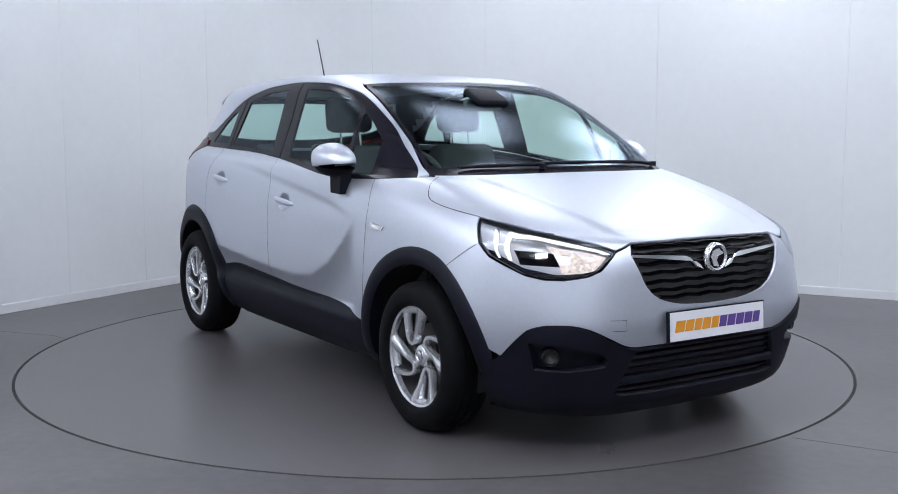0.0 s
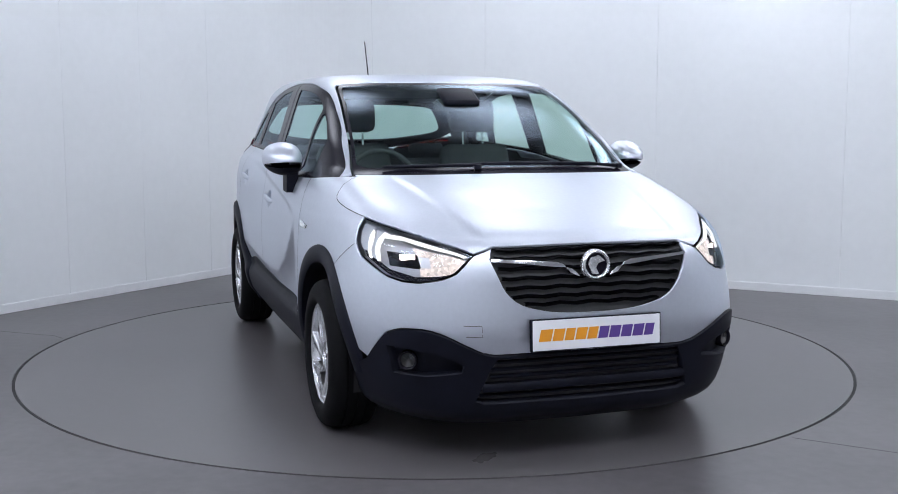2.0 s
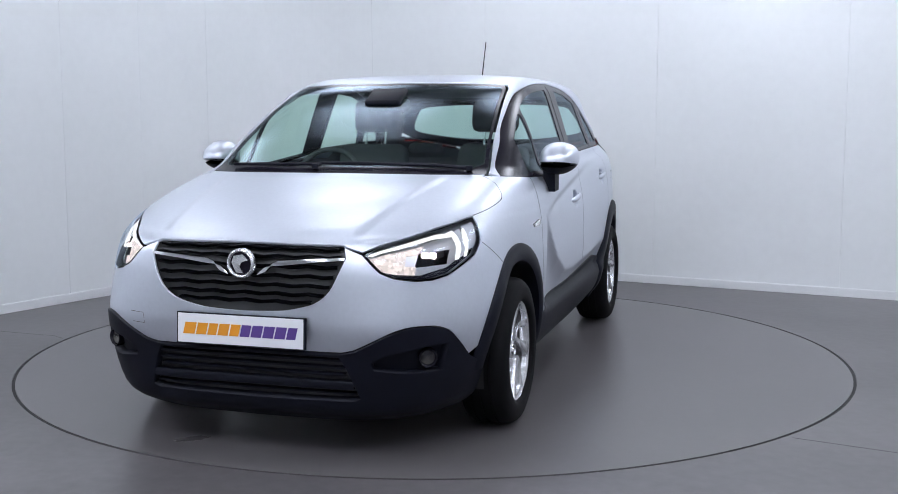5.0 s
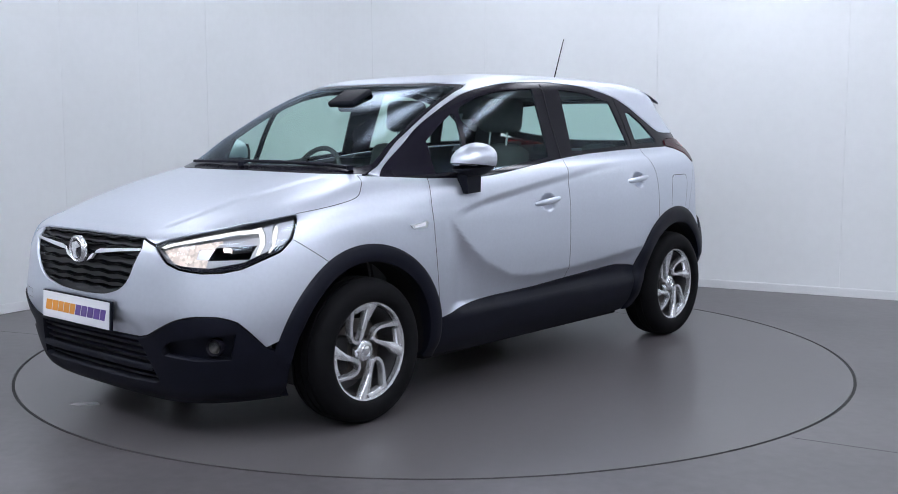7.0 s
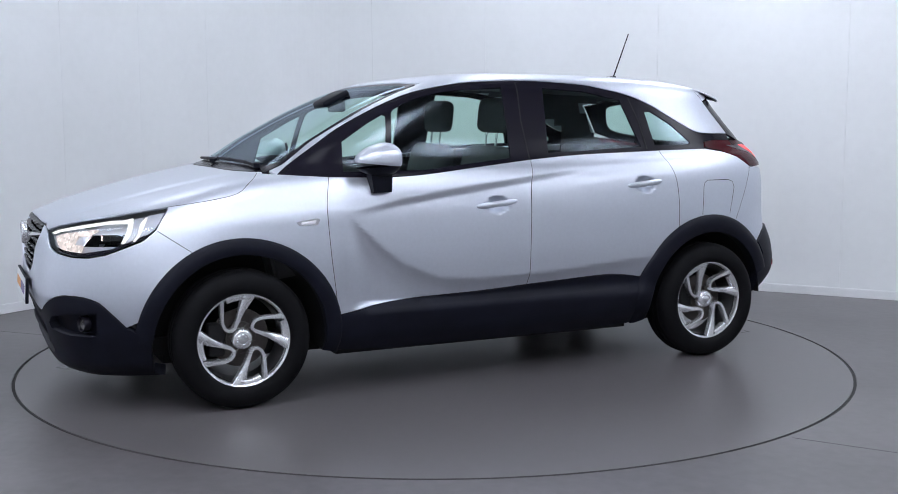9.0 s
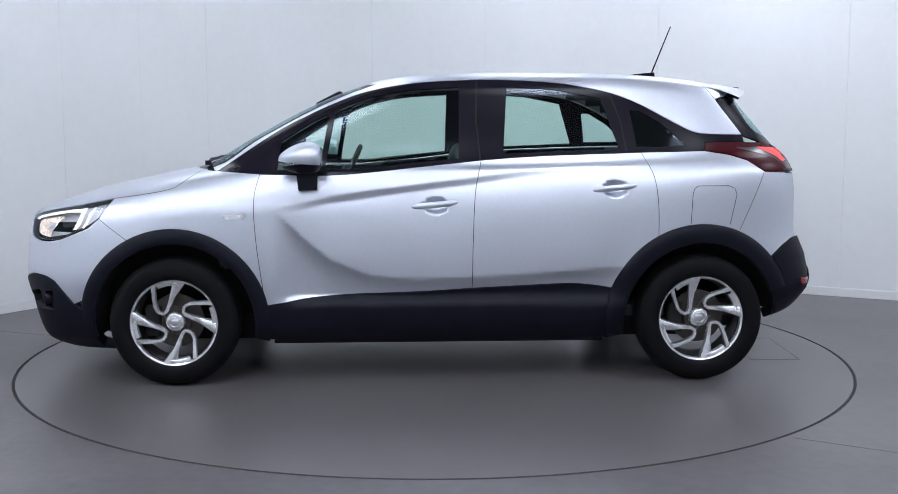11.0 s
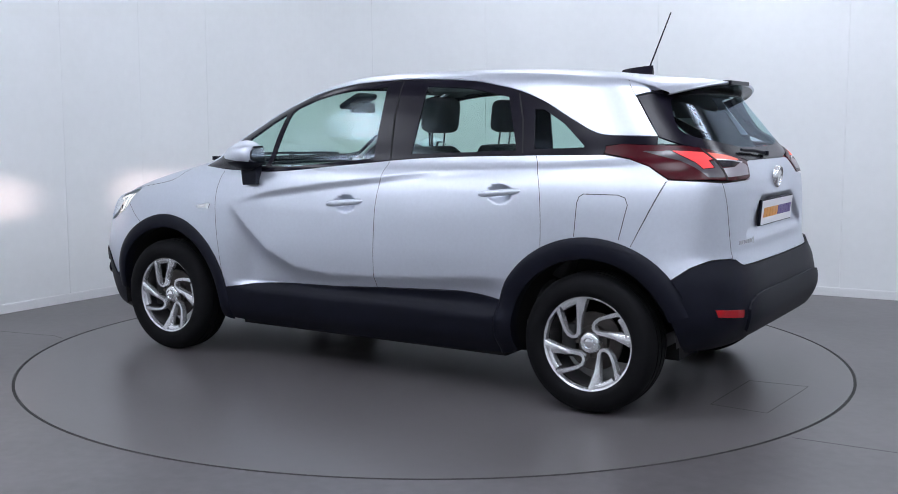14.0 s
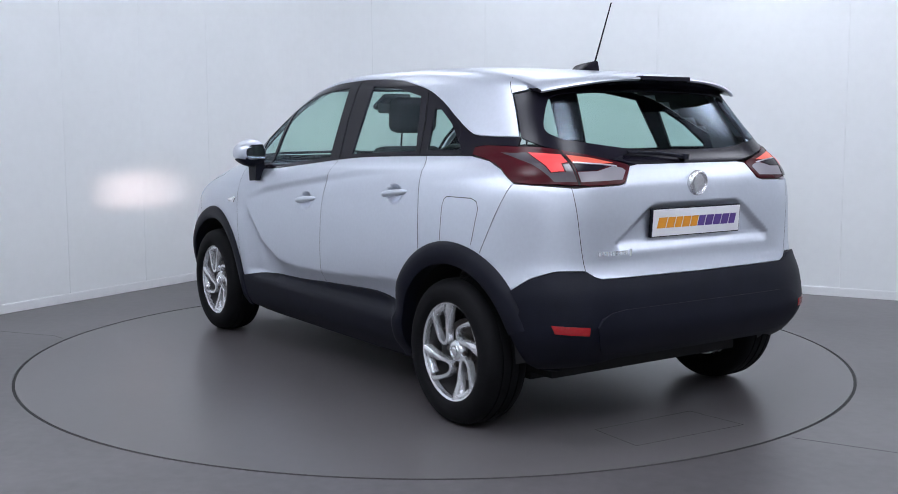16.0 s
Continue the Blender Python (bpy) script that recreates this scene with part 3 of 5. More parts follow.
HOOD_SIDE = [(1.60, 0.917), (1.42, 0.943), (1.302, 0.969), (1.243, 1.009), (1.178, 1.054)]
FRONT_ARCH = lambda a0, a1, n=24: arc(WHEEL_F, HUB_Z - 0.006, ARCH_F[0], a0, a1, n)
REAR_ARCH = lambda a0, a1, n=24: arc(WHEEL_R, HUB_Z - 0.006, ARCH_R[0], a0, a1, n)

# bonnet
panel("bonnet", line(("F", [(0, 0.842), (0.38, 0.838), (0.458, 0.812), (0.51, 0.836), (0.60, 0.868)]), ("S", [(1.80, 0.884), (1.61, 0.917)]),
                     ("s", HOOD_SIDE), ("F", [(0.67, 1.060), (0, 1.062)])), PAINT, BODY, "silver bonnet with soft lengthwise creases", whole=True, pitch=0.02)
# front wings
wings = pair("front_wing", line(("s", HOOD_SIDE[::-1]), ("S", [(1.605, 0.905), (1.64, 0.86), (1.665, 0.82), (1.523, 0.722)]), ("S", FRONT_ARCH(62, 169)),
             ("s", GAP_F[::-1]), ("S", [(0.879, 1.037), (1.06, 1.048)])), PAINT, B2)
# doors
front_doors = pair("front_door", line(("s", [p for p in BELT_F if p[0] < 0.88]), ("s", GAP_B), ("s", SILL_TOP_F), ("s", GAP_F[::-1])), PAINT, B2, pitch=0.014, gap=0.0018)
rear_doors = pair("rear_door", line(("s", BELT_R), ("s", GAP_R), ("S", REAR_ARCH(62, 19)), ("s", SILL_TOP_R), ("s", GAP_B[::-1])), PAINT, B2, pitch=0.014, gap=0.0018)
# rear quarters
quarters = pair("rear_quarter", line(("s", BELT_Q), ("S", [(-1.325, 1.147), (-1.45, 1.128), (-1.541, 1.10), (-1.63, 1.045), (-1.492, 0.755)]),
                ("S", REAR_ARCH(113, 62)), ("s", GAP_R[::-1])), PAINT, B2)
# roof with the screen pillars and rear pillars
panel("roof", line(("F", [(0, 1.500), (0.4, 1.494), (0.560, 1.484), (0.582, 1.462), (0.616, 1.33), (0.646, 1.19), (0.680, 1.066)]), ("s", BAND_TOP),
                   ("S", [(-1.40, 1.231), (-1.54, 1.229), (-1.412, 1.408)]), ("R", [(0.555, 1.430), (0.52, 1.442), (0.3, 1.465), (0, 1.472)]),
                   ("UV", [(math.pi, 12.2), (math.pi, TOP), (0, TOP), (0, 12.6)])), PAINT, BODY, whole=True, gap=0.001)
# windscreen: black edge and clear sheet
WS = line(("F", [(0, 1.066), (0.672, 1.064), (0.637, 1.19), (0.606, 1.33), (0.572, 1.460), (0.550, 1.481), (0.4, 1.490), (0, 1.496)]), ("UV", [(0, 12.3), (0, 9.1)]))
WS_IN = line(("F", [(0, 1.09), (0.61, 1.09), (0.645, 1.105), (0.624, 1.19), (0.593, 1.33), (0.561, 1.450), (0.543, 1.470), (0.4, 1.478), (0, 1.484)]), ("UV", [(0, 12.0), (0, 9.4)]))


def split_centre(loop, at):
    """The stretch of an outline off the car's middle line."""
    keep = [tuple(p) for p in loop if abs(p[0] - at) > 1e-6]
    return keep


ws_o, ws_i = split_centre(WS, 0.0), split_centre(WS_IN, 0.0)
panel("screen_edge", np.array([(0.0, ws_o[0][1])] + ws_o + [(0.0, ws_o[-1][1])] + [(0.0, ws_i[-1][1])] + ws_i[::-1] + [(0.0, ws_i[0][1])]),
      GLOSS_BLACK, BODY, "black printed edge of the windscreen", whole=True, gap=0, off=-0.003)
panel("windscreen", WS_IN, GLASS, BODY, "green-tinted windscreen", whole=True, gap=0, off=-0.003, skirt=0.001)

# side windows: a gloss black band with its panes
PANES = [[(0.80, 1.060), (0.592, 1.062), (0.545, 1.325), (0.56, 1.334), (0.64, 1.292), (0.78, 1.205)],
         [(0.564, 1.064), (0.515, 1.340), (0.495, 1.362), (0.445, 1.384), (0.357, 1.414), (0.24, 1.440), (0.127, 1.455), (-0.10, 1.468), (-0.095, 1.113), (0.177, 1.086), (0.404, 1.063)],
         [(-0.315, 1.135), (-0.340, 1.470), (-0.58, 1.455), (-0.81, 1.410), (-0.897, 1.160), (-0.6, 1.148)],
         [(-0.955, 1.350), (-1.002, 1.350), (-1.114, 1.285), (-1.23, 1.185), (-1.225, 1.172), (-0.985, 1.168)]]
PANE_UV = [line(("S", p + p[:1])) for p in PANES]
BAND = line(("s", BAND_TOP), ("S", [(-1.40, 1.231), (-1.545, 1.229), (-1.55, 1.192), (-1.40, 1.196), (-1.33, 1.188)]), ("S", [(-1.325, 1.150)]),
            ("s", [(x, z + 0.003) for x, z in (BELT_F[1:] + BELT_R[1:] + BELT_Q[1:])[::-1]]), ("S", [(1.085, 1.051)]))
bands = pair("window_band", BAND, GLOSS_BLACK, B2, "gloss black window surround", holes=PANE_UV, off=-0.004, gap=0.001)
for uv, tint, nm in zip(PANE_UV, (GLASS, GLASS, GLASS, TINTED), ("quarter_light", "front_window", "rear_window", "rear_quarter_light")):
    pair(nm, uv, tint, B2, "green-tinted side window", off=-0.007, gap=0, skirt=0.001)


# door joint lines through the band
def joint(pts, wide, mats, off):
    for k in (0, 1):
        bm = bmesh.new()
        row = []
        for p in dense(pts, 0.03):
            a, v = cast("S", *p)
            n = surf_normal(np.array([a]), np.array([v]))[0]
            c = surf(a, v) + n * off
            row.append([Vector(c) + Vector((s * wide, 0, 0)) for s in (-1, 1)])
        vs = [[bm.verts.new((q.x, -q.y if k else q.y, q.z)) for q in r] for r in row]
        for r, s in zip(vs, vs[1:]):
            bm.faces.new((r[0], r[1], s[1], s[0]))
        part("door_joint", bm, mats, BODY)


def groove(name, segments, wide, material, sides=(1,), off=0.0006):
    """A narrow joint line drawn along the body."""
    uv = line(*segments)
    for sg in sides:
        bm = bmesh.new()
        p, n = surf(uv[:, 0], uv[:, 1]), surf_normal(uv[:, 0], uv[:, 1])
        vs = []
        for i in range(len(p)):
            t = p[min(i + 1, len(p) - 1)] - p[max(i - 1, 0)]
            w = np.cross(n[i], t)
            w /= np.linalg.norm(w) + 1e-9
            vs.append([bm.verts.new((q[0], sg * q[1], q[2])) for q in (p[i] + n[i] * off - w * wide, p[i] + n[i] * off + w * wide)])
        for r, q in zip(vs, vs[1:]):
            bm.faces.new((r[0], r[1], q[1], q[0]))
        part(name, bm, material, BODY)


joint([(-0.200, 1.108), (-0.182, 1.30), (-0.190, 1.495)], 0.004, DARK, -0.0025)
joint([(-0.93, 1.15), (-0.905, 1.30), (-0.862, 1.425)], 0.004, DARK, -0.0025)

# cladding: sills, arches, bumpers
pair("sill_cladding", line(("s", SILL_TOP_R), ("s", SILL_TOP_F[1:]), ("S", FRONT_ARCH(169, 188, 6)), ("S", [(0.85, 0.225), (0.55, 0.207), (-0.73, 0.207), (-0.86, 0.22)]),
                           ("S", REAR_ARCH(-9, 19, 8))), BLACK_TRIM, B2, "black grained plastic sill cladding", off=0.006, skirt=0.02)


def arch_trim(cx, radii, a0, a1, out):
    def build(bm):
        rows = []
        for i in range(61):
            a = math.radians(a0 + (a1 - a0) * i / 60)
            row = []
            for r, o in ((radii[0] + 0.004, -0.004), (radii[0], 0.006), (radii[0] - 0.012, out), (radii[0] - 0.03, out + 0.004), (radii[1] + 0.012, out + 0.002), (radii[1], out - 0.006), (radii[1] + 0.004, -0.06)):
                x, z = cx + r * math.cos(a), HUB_Z - 0.006 + r * math.sin(a)
                uv = cast("S", x, max(z, 0.225))
                p = surf(*uv)
                row.append(bm.verts.new((x, min(p[1], 0.92) + o, z)))
            rows.append(row)
        for r, s in zip(rows, rows[1:]):
            for j in range(len(r) - 1):
                bm.faces.new((r[j], s[j], s[j + 1], r[j + 1]))
        bmesh.ops.recalc_face_normals(bm, faces=bm.faces)
    both("wheel_arch_trim", build, BLACK_TRIM, B2, "black grained plastic arch trim")


arch_trim(WHEEL_F, ARCH_F, 2, 192, 0.009)
arch_trim(WHEEL_R, ARCH_R, -12, 160, 0.016)

# front bumper: painted upper part, black lower part
LIP_F = [(1.90, 0.500), (1.955, 0.520)]
panel("front_bumper", line(("f", [(0, 0.585), (0.10, 0.588), (0.19, 0.597), (0.29, 0.625), (0.348, 0.672), (0.380, 0.735), (0.403, 0.792)]), ("F", [(0.39, 0.828), (0.458, 0.803), (0.523, 0.738), (0.57, 0.716), (0.64, 0.701), (0.69, 0.701)]),
                           ("S", [(1.873, 0.713), (1.72, 0.775), (1.665, 0.82), (1.523, 0.722)]), ("S", FRONT_ARCH(62, 14)), ("S", [(1.80, 0.40), (1.87, 0.475), (1.905, 0.510), (1.935, 0.524)]),
                           ("f", [(0.70, 0.534), (0.64, 0.538), (0.58, 0.524), (0.50, 0.485), (0.43, 0.451), (0.39, 0.442)]), ("F", [(0.38, 0.441), (0, 0.440)])), PAINT, BODY, "silver painted front bumper skin", whole=True)
FOG = line(("F", [(0.735, 0.464), (0.66, 0.460), (0.535, 0.434), (0.490, 0.402), (0.498, 0.374), (0.62, 0.358), (0.71, 0.360), (0.735, 0.464)]))
INTAKE = [(0.385, 0.395), (0.425, 0.265)]
lower_out = split_centre(line(("F", [(0, 0.436), (0.38, 0.437)]), ("f", [(0.39, 0.438), (0.43, 0.447), (0.50, 0.481), (0.58, 0.520), (0.64, 0.534), (0.70, 0.530)]), ("S", [(1.935, 0.520), (1.905, 0.506), (1.87, 0.471), (1.80, 0.398)]),
                 ("S", [(1.745, 0.37)]), ("S", arc(WHEEL_F, HUB_Z, ARCH_F[1] + 0.005, 5, -20, 8)), ("S", [(1.66, 0.175)]), ("F", [(0.70, 0.165), (0.46, 0.155), (0, 0.145)])), 0.0)
lower_in = split_centre(line(("F", [(0, 0.424), (0.372, 0.426), (0.395, 0.385), (0.44, 0.262), (0.41, 0.250), (0, 0.244)])), 0.0)
panel("front_cladding", np.array([(0.0, lower_out[0][1])] + lower_out + [(0.0, lower_out[-1][1]), (0.0, lower_in[-1][1])] + lower_in[::-1] + [(0.0, lower_in[0][1])]),
      BLACK_TRIM, BODY, "black grained lower front bumper", whole=True, off=0.008, skirt=0.05, holes=[FOG])

# rear bumper, tailgate
rear_gap = [(0.640, 1.030), (0.612, 0.785), (0.600, 0.705)]
pair("rear_bumper_skin", line(("S", [(-1.63, 1.043), (-1.70, 1.040)]), ("R", rear_gap), ("R", [(0.70, 0.706)]), ("S", [(-1.797, 0.702), (-1.735, 0.675), (-1.665, 0.622)]), ("S", REAR_ARCH(139, 113)),
                              ("S", [(-1.492, 0.755), (-1.63, 1.043)])), PAINT, B2, "silver rear bumper corner")
TAIL = line(("R", [(0, 1.118), (0.30, 1.118), (0.345, 1.112), (0.395, 1.045), (0.43, 1.037), (0.57, 1.033), (0.632, 1.029)]), ("R", rear_gap), ("R", [(0.57, 0.682), (0.54, 0.672), (0, 0.668)]))
panel("tailgate", TAIL, PAINT, BODY, "silver tailgate with a recess for the plate", whole=True, pitch=0.011)
panel("rear_cladding", line(("R", [(0, 0.664), (0.54, 0.668), (0.57, 0.678), (0.60, 0.700), (0.70, 0.702)]), ("S", [(-1.797, 0.697), (-1.735, 0.670), (-1.66, 0.615)]), ("S", REAR_ARCH(140, 150, 4)), ("S", arc(WHEEL_R, HUB_Z, ARCH_R[1] + 0.005, 160, 184, 8)),
                            ("S", [(-1.72, 0.29)]), ("R", [(0.70, 0.305), (0.58, 0.322), (0.45, 0.350), (0, 0.350)])), BLACK_TRIM, BODY, "black grained rear bumper", whole=True, off=0.012, skirt=0.05)
# rear window
RW_OUT = line(("R", [(0, 1.120), (0.30, 1.121), (0.45, 1.146), (0.60, 1.178)]), ("S", [(-1.66, 1.190), (-1.548, 1.226), (-1.420, 1.404)]), ("R", [(0.555, 1.425), (0.52, 1.437), (0.3, 1.460), (0, 1.468)]))
RW_IN = line(("r", [(0, 1.176), (0.25, 1.180), (0.45, 1.202), (0.58, 1.226), (0.608, 1.245), (0.60, 1.29), (0.535, 1.390), (0.50, 1.405), (0.3, 1.420), (0, 1.426)]))
rw_o, rw_i = split_centre(RW_OUT, math.pi), split_centre(RW_IN, math.pi)
panel("rear_screen_edge", np.array([(math.pi, rw_o[0][1])] + rw_o + [(math.pi, rw_o[-1][1]), (math.pi, rw_i[-1][1])] + rw_i[::-1] + [(math.pi, rw_i[0][1])]),
      GLOSS_BLACK, BODY, "black printed edge of the rear window", whole=True, gap=0.001, off=-0.003)
panel("rear_screen", np.array([(math.pi, rw_i[0][1])] + rw_i + [(math.pi, rw_i[-1][1])]), TINTED, BODY, "dark-tinted rear window", whole=True, gap=0, off=-0.005, skirt=0.001)
# tail lamps
TAIL_LAMP = line(("S", [(-1.33, 1.152), (-1.332, 1.184), (-1.40, 1.193), (-1.54, 1.189), (-1.65, 1.187)]), ("R", [(0.60, 1.175), (0.484, 1.148), (0.36, 1.119), (0.348, 1.108), (0.400, 1.047), (0.43, 1.040), (0.572, 1.037)]),
                 ("S", [(-1.70, 1.043), (-1.63, 1.048), (-1.541, 1.103), (-1.45, 1.130)]))
tails = pair("tail_lamp", TAIL_LAMP, RED_LENS, B2, "dark red wraparound tail lamp", off=0.004, gap=0.0015)
# headlamps
HEAD_LAMP = line(("S", [(1.605, 0.913), (1.70, 0.900), (1.80, 0.880)]), ("F", [(0.60, 0.864), (0.51, 0.832), (0.462, 0.806), (0.526, 0.742), (0.57, 0.720), (0.64, 0.705), (0.69, 0.705)]), ("S", [(1.868, 0.717), (1.72, 0.780), (1.66, 0.830), (1.63, 0.875)]))

# dark inner shell behind the panels, open at the windows
SHELL_BAND = line(("s", BAND_TOP[:-2]), ("S", [(-1.27, 1.240), (-1.27, 1.150)]), ("s", [(x, z + 0.003) for x, z in (BELT_F[1:] + BELT_R[1:] + BELT_Q[1:-1])[::-1]]), ("S", [(1.085, 1.051)]))
open_uv = [SHELL_BAND, np.array([(0.0, ws_o[0][1])] + ws_o + [(0.0, ws_o[-1][1])]), np.array([(math.pi, rw_o[0][1])] + rw_o + [(math.pi, rw_o[-1][1])])]
A, V = np.meshgrid(GA[::3], GV[::4], indexing="ij")
corner = np.stack([A, V], -1)
gone = np.zeros(A.shape, bool)
for u in open_uv + [HEAD_LAMP, FOG]:
    gone |= inside(u, corner.reshape(-1, 2)).reshape(A.shape)
P3 = surf(A, V)
for cx, rr in ((WHEEL_F, ARCH_F[1]), (WHEEL_R, ARCH_R[1])):
    gone |= (np.hypot(P3[..., 0] - cx, P3[..., 2] - HUB_Z) < rr + 0.03)
P3 = P3 - surf_normal(A, V) * 0.03
P3[..., 1] = np.maximum(P3[..., 1], 0)
for nm, material, sel in (("inner_shell", DASH, lambda v: v < 12.6), ("headliner", LINER, lambda v: v >= 12.6)):
    bm = bmesh.new()
    for sg in (1, -1):
        vs = {}
        for i in range(A.shape[0] - 1):
            for j in range(A.shape[1] - 1):
                if not sel(V[i, j]) or gone[i:i + 2, j:j + 2].any():
                    continue
                q = []
                for k in ((i, j), (i + 1, j), (i + 1, j + 1), (i, j + 1)):
                    if k not in vs:
                        vs[k] = bm.verts.new((P3[k][0], sg * P3[k][1], P3[k][2]))
                    q.append(vs[k])
                bm.faces.new(q)
    part(nm, bm, material, BODY)
bm = bmesh.new()
box(bm, -1.62, 1.70, -0.56, 0.56, 0.22, 0.30)
box(bm, -1.40, 1.60, -0.50, 0.50, 0.165, 0.222)
box(bm, -0.83, 0.83, -0.74, 0.74, 0.185, 0.30)
part("underbody", bm, DARK, BODY, smooth=False)

groove("fuel_flap_joint", [("S", [(-1.238, 0.79), (-1.247, 0.94), (-1.256, 0.965), (-1.275, 0.977), (-1.43, 0.977), (-1.462, 0.965), (-1.474, 0.935), (-1.44, 0.785)])], 0.0016, DARK)
groove("spoiler_joint", [("S", [(-1.412, 1.408), (-1.378, 1.455), (-1.345, 1.50)])], 0.0014, DARK, (1, -1))
panel("bumper_step", line(("R", [(0, 0.549), (0.46, 0.549), (0.53, 0.540), (0.575, 0.520), (0.595, 0.490), (0.585, 0.44), (0.56, 0.40), (0.45, 0.385), (0, 0.383)])), BLACK_TRIM, BODY,
      "raised lower section of the black rear bumper", whole=True, off=0.026, skirt=0.016, gap=0)
groove("tow_cap_joint", [("F", [(0.505, 0.555), (0.44, 0.553), (0.436, 0.512), (0.495, 0.514)])], 0.0010, STEEL, (-1,))

# dark shut lines between the panels
for nm, seg in (("front_door_gap", [("s", GAP_F)]), ("middle_door_gap", [("s", GAP_B)]), ("rear_door_gap", [("s", GAP_R)]), ("bonnet_gap", [("s", HOOD_SIDE)]),
                ("wing_gap", [("S", [(1.66, 0.818), (1.523, 0.722)])]), ("quarter_gap", [("S", [(-1.625, 1.040), (-1.492, 0.757)])]), ("tailgate_gap", [("R", rear_gap)])):
    groove(nm, seg, 0.0013 if nm != "bonnet_gap" else 0.0016, DARK, (1, -1), off=0.0009)

# wheel wells
def well(cx, first, last):
    def build(bm):
        pr = []
        for i in range(33):
            a = math.radians(first + (last - first) * i / 32)
            pr.append((cx + 0.395 * math.cos(a), HUB_Z + 0.395 * math.sin(a)))
        o = [bm.verts.new((x, 0.815, z)) for x, z in pr]
        i_ = [bm.verts.new((x, 0.52, z)) for x, z in pr]
        for k in range(32):
            bm.faces.new((o[k], o[k + 1], i_[k + 1], i_[k]))
        bm.faces.new(i_)
    both("wheel_well", build, DARK, B2)


well(WHEEL_F, -12, 192)
well(WHEEL_R, -12, 178)


# wheels
def make_wheel(cx, sg):
    w = new("wheel")
    w.parent = car
    w.location = (OFF[0] + cx, OFF[1] + sg * 0.775, HUB_Z)
    if sg < 0:
        w.rotation_euler = (0, 0, math.pi)
    return w


def tyre_mesh():
    bm = bmesh.new()
    lathe(bm, [(0.212, 0.088), (0.222, 0.103), (0.240, 0.108), (0.268, 0.107), (0.288, 0.100), (0.300, 0.090), (0.308, 0.078), (0.3135, 0.060), (0.315, 0.046), (0.3095, 0.045),
               (0.3095, 0.039), (0.3155, 0.038), (0.316, 0.006), (0.3095, 0.005), (0.3095, -0.005), (0.316, -0.006), (0.3155, -0.038), (0.3095, -0.039), (0.3095, -0.045), (0.315, -0.046),
               (0.3135, -0.060), (0.308, -0.078), (0.300, -0.090), (0.27, -0.107), (0.222, -0.103), (0.205, -0.085)], 96)
    return bm


def sweep(bm, pts, widths, y_top, y_low):
    """A flat-topped bar along points (x, z) of the wheel's face, chamfered along its edges."""
    rows = []
    for i, (x, z) in enumerate(pts):
        p, q = pts[max(i - 1, 0)], pts[min(i + 1, len(pts) - 1)]
        t = Vector((q[0] - p[0], q[1] - p[1])).normalized()
        n = Vector((-t.y, t.x))
        w, yt = widths[i], y_top(math.hypot(x, z))
        rows.append([bm.verts.new((x + n.x * s * w, y, z + n.y * s * w)) for s, y in ((-1.12, yt - y_low), (-1.0, yt - 0.004), (-0.84, yt), (0.84, yt), (1.0, yt - 0.004), (1.12, yt - y_low))])
    for r, s in zip(rows, rows[1:]):
        for j in range(5):
            bm.faces.new((r[j], r[j + 1], s[j + 1], s[j]))
    bm.faces.new(rows[0])
    bm.faces.new(rows[-1][::-1])


def rim_mesh():
    bm = bmesh.new()
    lathe(bm, [(0.206, 0.060), (0.208, 0.086), (0.2145, 0.095), (0.217, 0.094), (0.2175, 0.088), (0.214, 0.084)], 96)
    lathe(bm, [(0.208, 0.086), (0.199, 0.082), (0.196, 0.06)], 96)
    top = lambda r: 0.068 + 0.016 * min(r / 0.2, 1) ** 2
    loop = [(-34, 236), (-43, 190), (-50, 140), (-53, 90), (-57, 48), (-68, 29), (-88, 25), (-108, 33), (-125, 54), (-139, 88), (-151, 125), (-162, 158), (-172, 184)]
    half = [32, 25, 16, 11.5, 9.5, 9, 9, 9, 9, 9.5, 10.5, 13, 17]
    lip = [(228 * math.cos(math.radians(a)), 228 * math.sin(math.radians(a))) for a in range(98, 134, 4)]
    k_ = 0.2175 / 248
    for k in range(4):
        ca, sa = math.cos(math.pi * k / 2), math.sin(math.pi * k / 2)
        for way, wide in ((loop, half), (lip, [24] * len(lip))):
            sweep(bm, [((-x * ca - y * sa) * k_, (-x * sa + y * ca) * k_) for x, y in way], [h * k_ for h in wide], top if way is loop else (lambda r: top(r) - 0.003), 0.03)
    lathe(bm, [(0.0, 0.064), (0.034, 0.064), (0.043, 0.060), (0.050, 0.03)], 40)
    bmesh.ops.recalc_face_normals(bm, faces=bm.faces)
    return bm


def shared(name, bm, material):
    ob = part(name, bm, material, None)
    me = ob.data
    bpy.data.objects.remove(ob)
    return me


def cap_mesh():
    bm = bmesh.new()
    lathe(bm, [(0.0, 0.069), (0.020, 0.069), (0.026, 0.066), (0.029, 0.058)], 32)
    lathe(bm, [(0.021, 0.069), (0.022, 0.0715), (0.025, 0.0715), (0.026, 0.067)], 32)
    return bm


def barrel_mesh():
    bm = bmesh.new()
    lathe(bm, [(0.196, 0.06), (0.190, 0.03), (0.188, -0.05), (0.196, -0.085)], 64)
    return bm


